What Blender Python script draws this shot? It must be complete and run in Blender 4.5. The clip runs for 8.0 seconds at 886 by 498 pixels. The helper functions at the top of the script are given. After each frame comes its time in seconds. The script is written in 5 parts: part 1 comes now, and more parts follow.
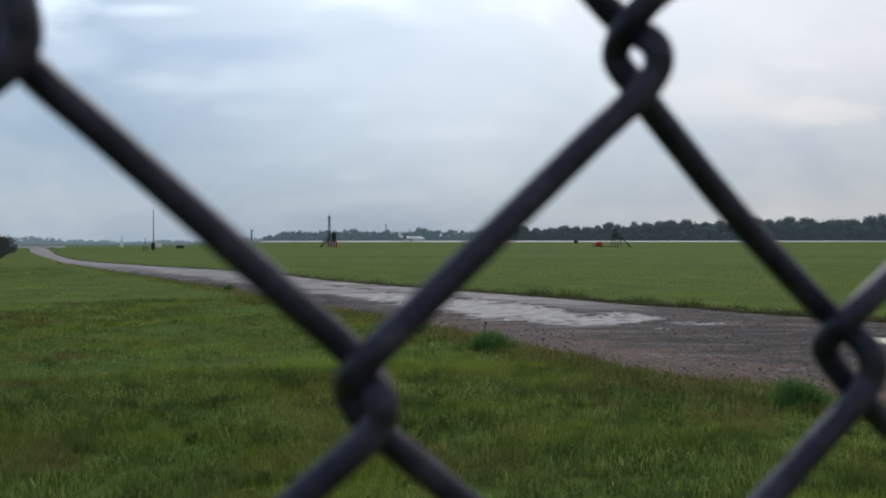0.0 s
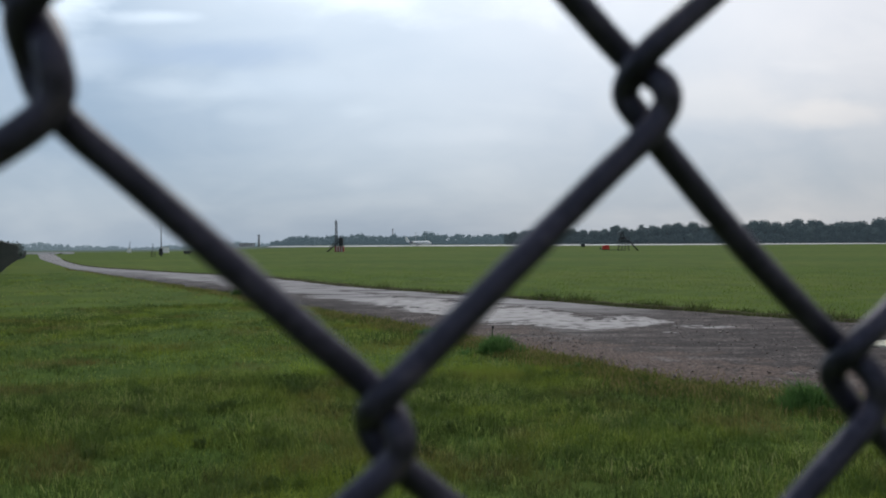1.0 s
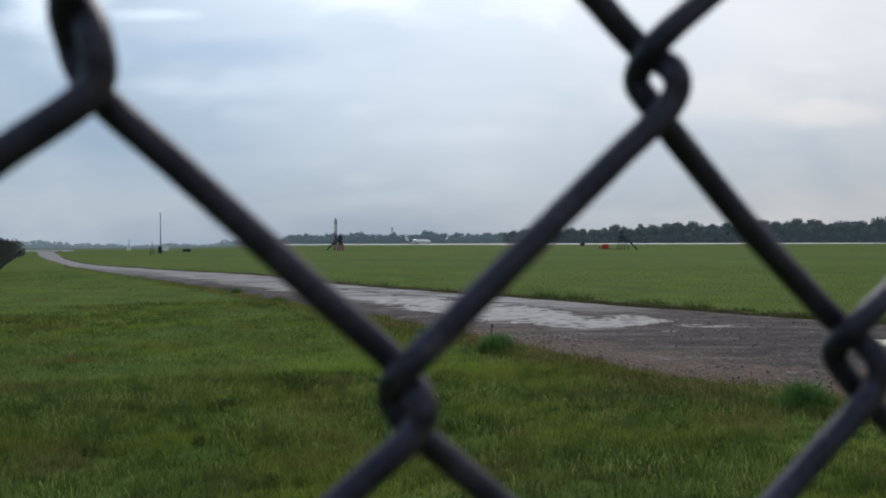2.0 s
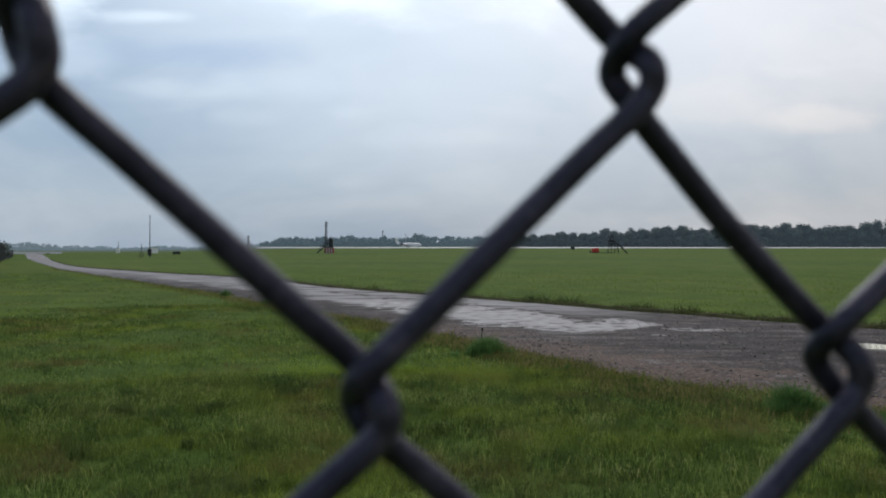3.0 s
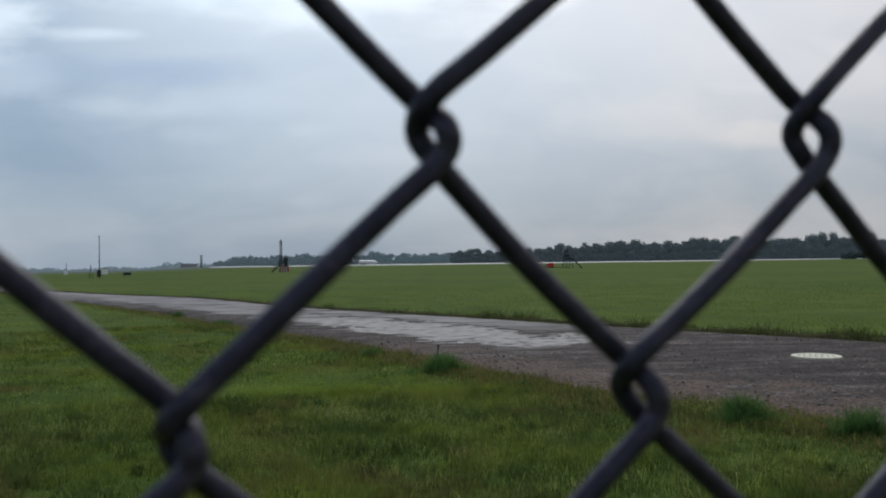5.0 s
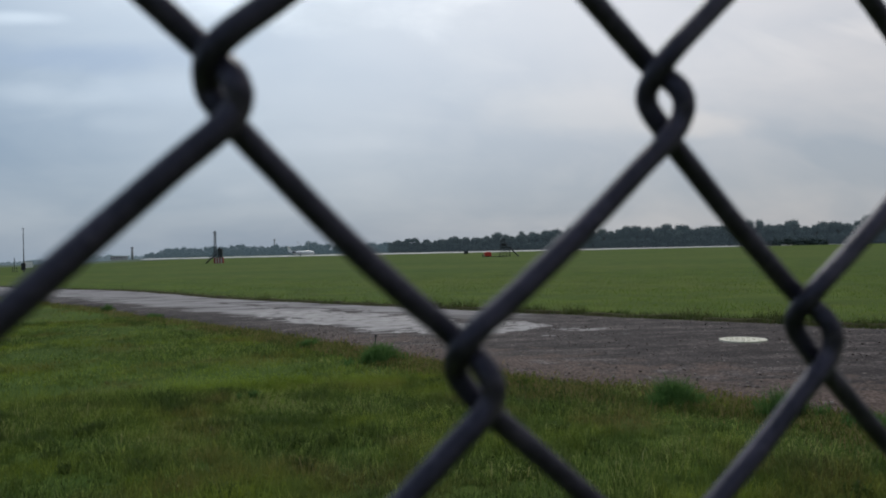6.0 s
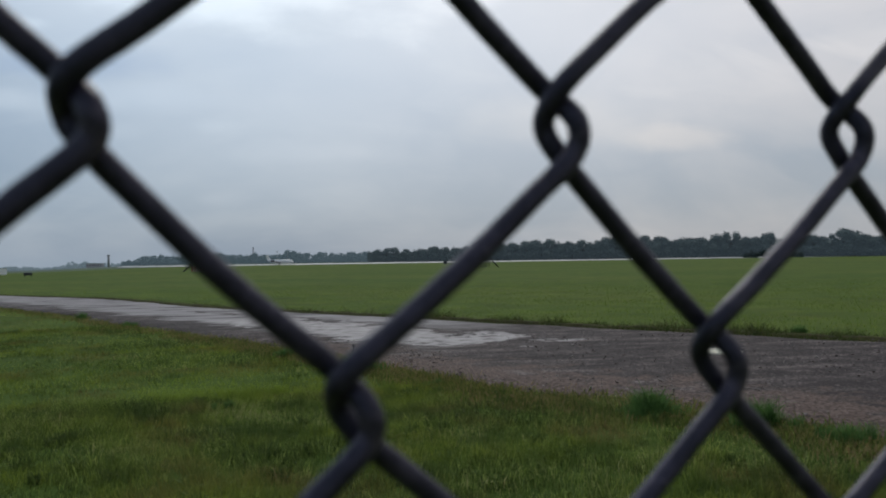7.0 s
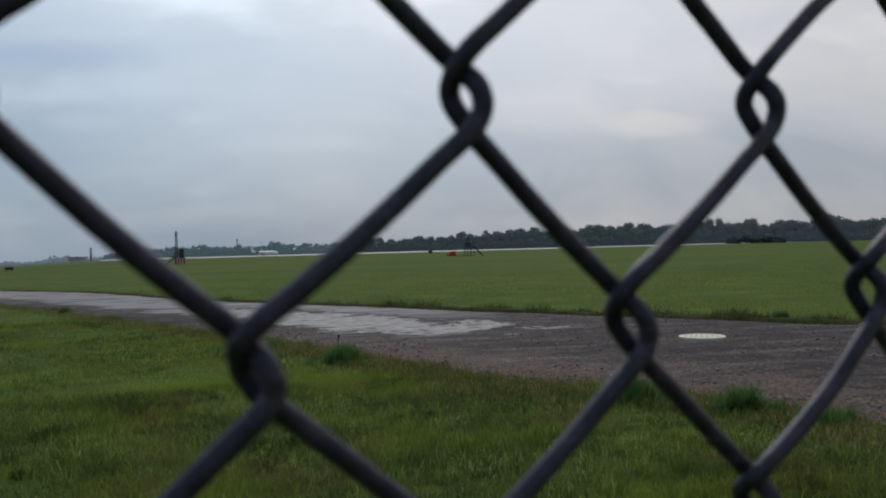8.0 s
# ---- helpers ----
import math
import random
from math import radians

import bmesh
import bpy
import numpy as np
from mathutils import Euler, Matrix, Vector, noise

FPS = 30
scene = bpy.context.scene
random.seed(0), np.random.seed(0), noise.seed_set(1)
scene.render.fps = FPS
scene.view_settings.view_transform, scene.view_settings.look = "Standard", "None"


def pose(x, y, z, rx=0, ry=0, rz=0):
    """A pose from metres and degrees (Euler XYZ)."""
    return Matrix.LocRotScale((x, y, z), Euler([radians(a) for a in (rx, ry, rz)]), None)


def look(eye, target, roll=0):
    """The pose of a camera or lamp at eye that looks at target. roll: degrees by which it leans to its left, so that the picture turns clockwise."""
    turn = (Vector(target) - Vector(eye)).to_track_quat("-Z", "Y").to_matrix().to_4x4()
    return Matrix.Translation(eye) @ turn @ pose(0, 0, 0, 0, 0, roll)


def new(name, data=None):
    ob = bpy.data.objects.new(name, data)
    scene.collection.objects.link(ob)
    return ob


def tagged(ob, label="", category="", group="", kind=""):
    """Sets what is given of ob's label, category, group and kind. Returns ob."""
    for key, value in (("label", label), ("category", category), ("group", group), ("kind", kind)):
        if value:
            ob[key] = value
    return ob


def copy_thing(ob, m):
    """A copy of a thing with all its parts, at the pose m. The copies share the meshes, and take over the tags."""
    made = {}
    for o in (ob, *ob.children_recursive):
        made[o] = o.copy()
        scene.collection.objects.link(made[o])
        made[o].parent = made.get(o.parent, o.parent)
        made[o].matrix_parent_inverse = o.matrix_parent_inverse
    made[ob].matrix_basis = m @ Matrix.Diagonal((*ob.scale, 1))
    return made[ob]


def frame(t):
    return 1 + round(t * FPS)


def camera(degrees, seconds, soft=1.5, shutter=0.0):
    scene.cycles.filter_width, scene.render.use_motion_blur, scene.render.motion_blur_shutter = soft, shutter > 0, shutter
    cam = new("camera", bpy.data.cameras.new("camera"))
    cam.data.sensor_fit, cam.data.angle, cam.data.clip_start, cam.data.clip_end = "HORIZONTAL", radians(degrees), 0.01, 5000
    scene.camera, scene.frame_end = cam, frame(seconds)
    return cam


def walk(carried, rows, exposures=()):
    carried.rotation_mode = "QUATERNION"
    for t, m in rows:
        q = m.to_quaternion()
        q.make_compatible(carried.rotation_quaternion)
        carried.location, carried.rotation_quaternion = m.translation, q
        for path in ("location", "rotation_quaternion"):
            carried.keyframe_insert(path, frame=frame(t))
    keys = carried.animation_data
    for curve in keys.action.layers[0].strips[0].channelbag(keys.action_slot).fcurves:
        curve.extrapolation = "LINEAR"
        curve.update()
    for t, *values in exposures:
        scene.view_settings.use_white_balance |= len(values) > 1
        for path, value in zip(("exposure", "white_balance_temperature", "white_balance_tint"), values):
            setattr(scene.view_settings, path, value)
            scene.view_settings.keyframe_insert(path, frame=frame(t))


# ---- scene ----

# ---- camera ----
cam = camera(57.02, 8.0, soft=1.95)
cam.data.dof.use_dof = True
cam.data.dof.focus_distance = 25.0
cam.data.dof.aperture_fstop = 23.0
PATH = [
    (0.0, pose(0.0003, 0.0028, 1.4987, 89.315, 0.003, 0.000)),
    (0.5, pose(0.0041, -0.0016, 1.5023, 89.668, 0.138, -0.253)),
    (1.0, pose(-0.0008, -0.0002, 1.5027, 89.611, 0.287, 0.479)),
    (1.5, pose(-0.0034, 0.0008, 1.5016, 89.466, 0.502, 0.596)),
    (2.0, pose(-0.0033, -0.0045, 1.5002, 89.514, 0.140, 0.435)),
    (2.2, pose(-0.0006, -0.0065, 1.5006, 89.622, 0.039, 0.203)),
    (3.3, pose(-0.0001, 0.0009, 1.4992, 89.861, 0.185, -0.452)),
    (3.5, pose(0.0006, -0.0041, 1.5022, 90.143, 0.468, -0.599)),
    (4.0, pose(0.0013, -0.0060, 1.5022, 90.169, 0.722, -0.580)),
    (4.5, pose(0.0089, -0.0090, 1.5039, 90.593, 0.744, -1.270)),
    (5.0, pose(0.0195, -0.0110, 1.5036, 90.907, 0.742, -3.300)),
    (5.2, pose(0.0257, -0.0110, 1.5024, 90.606, 1.100, -4.137)),
    (6.3, pose(0.0412, 0.0032, 1.5009, 90.097, 1.067, -8.196)),
    (6.5, pose(0.0437, 0.0030, 1.5032, 90.293, 1.004, -8.200)),
    (7.0, pose(0.0531, 0.0011, 1.5038, 90.766, 0.823, -9.092)),
    (7.5, pose(0.0585, 0.0032, 1.4988, 90.098, 1.197, -9.226)),
    (8.0, pose(0.0652, -0.0039, 1.4997, 89.998, 1.494, -10.148)),
]
walk(cam, PATH, [(0.0, 0.15), (4.0, 0.11), (4.5, 0.08), (5.0, -0.07), (6.5, -0.13), (8.0, -0.17)])

# ---- world and sun ----
SUN_AZ, SUN_EL = 6.0, 42.0


def make_world():
    w = bpy.data.worlds.new("overcast_sky")
    w.use_nodes = True
    scene.world = w
    nt = w.node_tree
    nt.nodes.clear()
    N, L = nt.nodes.new, nt.links.new
    out = N("ShaderNodeOutputWorld")
    bg = N("ShaderNodeBackground")
    sky = N("ShaderNodeTexSky")
    sky.sky_type, sky.sun_disc = "NISHITA", False
    sky.sun_elevation, sky.sun_rotation = radians(SUN_EL), radians(SUN_AZ)
    sky.air_density, sky.dust_density = 1.0, 2.0
    dim = N("ShaderNodeVectorMath")
    dim.operation = "SCALE"
    dim.inputs["Scale"].default_value = 0.085
    L(sky.outputs[0], dim.inputs[0])
    tc = N("ShaderNodeTexCoord")
    # cloud deck: direction projected on a flat layer, so that clouds flatten towards the horizon
    sep = N("ShaderNodeSeparateXYZ")
    L(tc.outputs["Generated"], sep.inputs[0])
    up = N("ShaderNodeMath")
    up.operation = "MAXIMUM"
    L(sep.outputs["Z"], up.inputs[0])
    up.inputs[1].default_value = 0.0
    up2 = N("ShaderNodeMath")
    up2.operation = "ADD"
    L(up.outputs[0], up2.inputs[0])
    up2.inputs[1].default_value = 0.45
    proj = N("ShaderNodeVectorMath")
    proj.operation = "DIVIDE"
    comb = N("ShaderNodeCombineXYZ")
    for k in "XYZ":
        L(up2.outputs[0], comb.inputs[k])
    L(tc.outputs["Generated"], proj.inputs[0])
    L(comb.outputs[0], proj.inputs[1])
    mp = N("ShaderNodeMapping")
    mp.inputs["Location"].default_value = (3.1, 0.4, 0)
    mp.inputs["Scale"].default_value = (0.9, 1.15, 0.0)
    L(proj.outputs[0], mp.inputs[0])
    n1 = N("ShaderNodeTexNoise")
    n1.inputs["Scale"].default_value = 1.6
    n1.inputs["Detail"].default_value = 6
    n1.inputs["Roughness"].default_value = 0.5
    n1.inputs["Distortion"].default_value = 0.5
    L(mp.outputs[0], n1.inputs["Vector"])
    ramp = N("ShaderNodeValToRGB")
    e = ramp.color_ramp.elements
    e[0].position, e[0].color = 0.36, (0.38, 0.46, 0.57, 1)
    e[1].position, e[1].color = 0.66, (0.62, 0.65, 0.71, 1)
    n2 = N("ShaderNodeTexNoise")
    n2.inputs["Scale"].default_value, n2.inputs["Detail"].default_value = 6.5, 7
    n2.inputs["Distortion"].default_value = 0.8
    L(mp.outputs[0], n2.inputs["Vector"])
    both = N("ShaderNodeMix")
    both.inputs["Factor"].default_value = 0.15
    L(n1.outputs["Fac"], both.inputs["A"])
    L(n2.outputs["Fac"], both.inputs["B"])
    L(both.outputs["Result"], ramp.inputs[0])
    # bright veil round the hidden sun
    dot = N("ShaderNodeVectorMath")
    dot.operation = "DOT_PRODUCT"
    a, b = radians(SUN_AZ), radians(SUN_EL)
    dot.inputs[1].default_value = (math.sin(a) * math.cos(b), math.cos(a) * math.cos(b), math.sin(b))
    L(tc.outputs["Generated"], dot.inputs[0])
    veil = N("ShaderNodeMapRange")
    veil.interpolation_type = "SMOOTHSTEP"
    veil.inputs["From Min"].default_value, veil.inputs["From Max"].default_value = 0.72, 1.0
    veil.inputs["To Min"].default_value, veil.inputs["To Max"].default_value = 0.0, 0.85
    L(dot.outputs["Value"], veil.inputs["Value"])
    mixv = N("ShaderNodeMix")
    mixv.data_type = "RGBA"
    L(veil.outputs[0], mixv.inputs["Factor"])
    L(ramp.outputs[0], mixv.inputs["A"])
    mixv.inputs["B"].default_value = (0.98, 0.98, 1.02, 1)
    mpw = N("ShaderNodeMapping")
    mpw.inputs["Location"].default_value = (5.3, 1.7, 0)
    mpw.inputs["Scale"].default_value = (1.6, 3.8, 0.0)
    L(proj.outputs[0], mpw.inputs[0])
    nw = N("ShaderNodeTexNoise")
    nw.inputs["Scale"].default_value, nw.inputs["Detail"].default_value = 1.7, 6
    nw.inputs["Distortion"].default_value = 0.6
    L(mpw.outputs[0], nw.inputs["Vector"])
    wm = N("ShaderNodeMapRange")
    wm.inputs["From Min"].default_value, wm.inputs["From Max"].default_value = 0.56, 0.72
    wm.inputs["To Max"].default_value = 0.5
    L(nw.outputs["Fac"], wm.inputs["Value"])
    high = N("ShaderNodeMapRange")
    high.interpolation_type = "SMOOTHSTEP"
    high.inputs["From Min"].default_value, high.inputs["From Max"].default_value = 0.10, 0.26
    L(sep.outputs["Z"], high.inputs["Value"])
    wf = N("ShaderNodeMath")
    wf.operation = "MULTIPLY"
    L(wm.outputs[0], wf.inputs[0])
    L(high.outputs[0], wf.inputs[1])
    mixw = N("ShaderNodeMix")
    mixw.data_type = "RGBA"
    L(wf.outputs[0], mixw.inputs["Factor"])
    L(mixv.outputs["Result"], mixw.inputs["A"])
    mixw.inputs["B"].default_value = (0.80, 0.82, 0.86, 1)
    # single clouds of the deck: bright torn wisps high in the north-west, a pale break towards the sun
    fwd = N("ShaderNodeMath")
    fwd.operation = "MAXIMUM"
    L(sep.outputs["Y"], fwd.inputs[0])
    fwd.inputs[1].default_value = 0.15
    combf = N("ShaderNodeCombineXYZ")
    for k in "XYZ":
        L(fwd.outputs[0], combf.inputs[k])
    flat = N("ShaderNodeVectorMath")
    flat.operation = "DIVIDE"
    L(tc.outputs["Generated"], flat.inputs[0])
    L(combf.outputs[0], flat.inputs[1])
    mpt = N("ShaderNodeMapping")
    mpt.inputs["Rotation"].default_value = (0, radians(-14), 0)
    mpt.inputs["Scale"].default_value = (6.0, 0.0, 13.0)
    L(flat.outputs[0], mpt.inputs[0])
    torn = N("ShaderNodeTexNoise")
    torn.inputs["Scale"].default_value, torn.inputs["Detail"].default_value = 1.0, 7
    L(mpt.outputs[0], torn.inputs["Vector"])
    deck = mixw.outputs["Result"]
    for az, el, wa, we, strength, colour in ((-26.5, 15.5, 3.4, 3.0, 0.85, (1.02, 1.02, 1.05)), (-19.5, 14.8, 3.8, 0.55, 0.65, (0.98, 0.99, 1.03)), (-3.0, 19.0, 17.0, 3.6, 0.9, (1.12, 1.12, 1.14)),
                                            (-24.5, 11.6, 3.2, 1.5, 0.4, (0.84, 0.86, 0.92)), (-12.0, 10.8, 8.0, 1.1, 0.35, (0.80, 0.83, 0.90)), (-16.0, 12.8, 6.5, 1.2, 0.45, (0.40, 0.49, 0.66)), (1.0, 7.5, 6.0, 0.9, 0.3, (0.82, 0.83, 0.88)),
                                            (18.0, 9.5, 7.0, 2.2, 0.35, (0.86, 0.84, 0.84)), (-19.0, 10.3, 5.0, 1.1, 0.35, (0.86, 0.87, 0.91)), (-14.5, 8.7, 3.4, 0.8, 0.2, (0.86, 0.87, 0.91)),
                                            (-6.5, 9.2, 1.7, 0.6, 0.2, (0.90, 0.91, 0.95)), (-6.1, 4.3, 2.6, 0.7, 0.2, (0.80, 0.80, 0.85)), (25.0, 8.0, 3.5, 0.9, 0.4, (0.86, 0.83, 0.82))):
        off = N("ShaderNodeVectorMath")
        off.operation = "SUBTRACT"
        L(flat.outputs[0], off.inputs[0])
        off.inputs[1].default_value = (math.tan(radians(az)), 1.0, math.tan(radians(el)) / math.cos(radians(az)))
        wide = N("ShaderNodeVectorMath")
        wide.operation = "DIVIDE"
        L(off.outputs[0], wide.inputs[0])
        wide.inputs[1].default_value = (math.tan(radians(wa)) * 1.15, 1e6, math.tan(radians(we)) * 1.1)
        far = N("ShaderNodeVectorMath")
        far.operation = "LENGTH"
        L(wide.outputs[0], far.inputs[0])
        ragged = N("ShaderNodeMath")
        ragged.operation = "MULTIPLY_ADD"
        L(torn.outputs["Fac"], ragged.inputs[0])
        ragged.inputs[1].default_value = -2.6
        L(far.outputs["Value"], ragged.inputs[2])
        fade = N("ShaderNodeMapRange")
        fade.interpolation_type = "SMOOTHSTEP"
        fade.inputs["From Min"].default_value, fade.inputs["From Max"].default_value = -1.2, -0.1
        fade.inputs["To Min"].default_value, fade.inputs["To Max"].default_value = strength, 0.0
        L(ragged.outputs[0], fade.inputs["Value"])
        lay = N("ShaderNodeMix")
        lay.data_type = "RGBA"
        L(fade.outputs[0], lay.inputs["Factor"])
        L(deck, lay.inputs["A"])
        lay.inputs["B"].default_value = (*colour, 1)
        deck = lay.outputs["Result"]
    # greyer, warmer cloud to the east, bluer to the west
    east = N("ShaderNodeMapRange")
    east.interpolation_type = "SMOOTHSTEP"
    east.inputs["From Min"].default_value, east.inputs["From Max"].default_value = -0.25, 0.85
    east.inputs["To Min"].default_value, east.inputs["To Max"].default_value = 0.0, 1.0
    L(sep.outputs["X"], east.inputs["Value"])
    tint = N("ShaderNodeMix")
    tint.data_type = "RGBA"
    tint.inputs["A"].default_value = (0.80, 0.922, 1.012, 1)
    tint.inputs["B"].default_value = (1.20, 1.10, 1.01, 1)
    L(east.outputs[0], tint.inputs["Factor"])
    mul = N("ShaderNodeMix")
    mul.data_type, mul.blend_type = "RGBA", "MULTIPLY"
    mul.inputs["Factor"].default_value = 1.0
    L(deck, mul.inputs["A"])
    L(tint.outputs["Result"], mul.inputs["B"])
    low = N("ShaderNodeMapRange")
    low.interpolation_type = "SMOOTHSTEP"
    low.inputs["From Min"].default_value, low.inputs["From Max"].default_value = -0.02, 0.30
    low.inputs["To Min"].default_value, low.inputs["To Max"].default_value = 0.80, 1.06
    L(sep.outputs["Z"], low.inputs["Value"])
    south = N("ShaderNodeMapRange")
    south.interpolation_type = "SMOOTHSTEP"
    south.inputs["From Min"].default_value, south.inputs["From Max"].default_value = -0.6, 0.3
    south.inputs["To Min"].default_value, south.inputs["To Max"].default_value = 0.68, 1.0
    L(sep.outputs["Y"], south.inputs["Value"])
    shade = N("ShaderNodeMath")
    shade.operation = "MULTIPLY"
    L(low.outputs[0], shade.inputs[0])
    L(south.outputs[0], shade.inputs[1])
    dull = N("ShaderNodeVectorMath")
    dull.operation = "SCALE"
    L(mul.outputs["Result"], dull.inputs[0])
    L(shade.outputs[0], dull.inputs["Scale"])
    cover = N("ShaderNodeMix")
    cover.data_type = "RGBA"
    cover.inputs["Factor"].default_value = 0.88
    L(dim.outputs[0], cover.inputs["A"])
    L(dull.outputs[0], cover.inputs["B"])
    L(cover.outputs["Result"], bg.inputs["Color"])
    bg.inputs["Strength"].default_value = 1.0
    L(bg.outputs[0], out.inputs[0])


make_world()
sun = new("sun", bpy.data.lights.new("sun", "SUN"))
sun.data.energy, sun.data.angle, sun.data.color = 1.2, radians(20), (1.0, 0.96, 0.9)
a, b = radians(SUN_AZ), radians(SUN_EL)
sun.matrix_world = look((0, 0, 60), (-math.sin(a) * math.cos(b), -math.cos(a) * math.cos(b), 60 - math.sin(b)))


# ---- materials ----
def mat(name, stops, scale=4.0, rough=0.8, metal=0.0, bump=0.0, detail=6.0, fine=0.0, coords="Object", per="", spec=0.5):
    """Principled material: a ramp over noise at one scale, broken by a finer noise; per: 'island' or 'object' adds variation."""
    m = bpy.data.materials.new(name)
    m.use_nodes = True
    nt = m.node_tree
    N, L = nt.nodes.new, nt.links.new
    bs = nt.nodes["Principled BSDF"]
    tc = N("ShaderNodeTexCoord")
    n = N("ShaderNodeTexNoise")
    n.inputs["Scale"].default_value, n.inputs["Detail"].default_value = scale, detail
    L(tc.outputs[coords], n.inputs["Vector"])
    fac = n.outputs["Fac"]
    if fine:
        n2 = N("ShaderNodeTexNoise")
        n2.inputs["Scale"].default_value, n2.inputs["Detail"].default_value = fine, 4
        L(tc.outputs[coords], n2.inputs["Vector"])
        mx = N("ShaderNodeMix")
        mx.inputs["Factor"].default_value = 0.4
        L(fac, mx.inputs["A"])
        L(n2.outputs["Fac"], mx.inputs["B"])
        fac = mx.outputs["Result"]
    if per:
        g = N("ShaderNodeNewGeometry") if per == "island" else N("ShaderNodeObjectInfo")
        mx = N("ShaderNodeMix")
        mx.inputs["Factor"].default_value = 0.45
        L(fac, mx.inputs["A"])
        L(g.outputs["Random Per Island" if per == "island" else "Random"], mx.inputs["B"])
        fac = mx.outputs["Result"]
    r = N("ShaderNodeValToRGB")
    el = r.color_ramp.elements
    while len(el) < len(stops):
        el.new(0.5)
    for k, (pos, c) in enumerate(stops):
        el[k].position, el[k].color = pos, (*c, 1)
    L(fac, r.inputs[0])
    L(r.outputs[0], bs.inputs["Base Color"])
    bs.inputs["Roughness"].default_value = rough
    bs.inputs["Metallic"].default_value = metal
    bs.inputs["Specular IOR Level"].default_value = spec
    if bump:
        bp = N("ShaderNodeBump")
        bp.inputs["Strength"].default_value = bump
        bp.inputs["Distance"].default_value = 0.02
        L(fac, bp.inputs["Height"])
        L(bp.outputs[0], bs.inputs["Normal"])
    return m


def grass_ground_material():
    m = mat("grass_ground", [(0.28, (0.042, 0.065, 0.015)), (0.5, (0.065, 0.102, 0.022)), (0.72, (0.092, 0.133, 0.031))], 0.55, 0.95, 0, 0.5, 8, 9.0, spec=0.03)
    nt = m.node_tree
    N, L = nt.nodes.new, nt.links.new
    bs = nt.nodes["Principled BSDF"]
    base = bs.inputs["Base Color"].links[0].from_socket
    tc = N("ShaderNodeTexCoord")
    mp = N("ShaderNodeMapping")
    mp.inputs["Scale"].default_value = (0.03, 0.045, 1)
    mp.inputs["Rotation"].default_value = (0, 0, radians(8))
    L(tc.outputs["Object"], mp.inputs[0])
    band = N("ShaderNodeTexNoise")
    band.inputs["Scale"].default_value, band.inputs["Detail"].default_value = 1.0, 5
    L(mp.outputs[0], band.inputs["Vector"])
    r = N("ShaderNodeValToRGB")
    e = r.color_ramp.elements
    e[0].position, e[0].color = 0.38, (0.84, 0.92, 0.84, 1)
    e[1].position, e[1].color = 0.62, (1.26, 1.10, 1.12, 1)
    L(band.outputs["Fac"], r.inputs[0])
    mx = N("ShaderNodeMix")
    mx.data_type, mx.blend_type = "RGBA", "MULTIPLY"
    mx.inputs["Factor"].default_value = 1
    L(base, mx.inputs["A"])
    L(r.outputs[0], mx.inputs["B"])
    L(mx.outputs["Result"], bs.inputs["Base Color"])
    return m


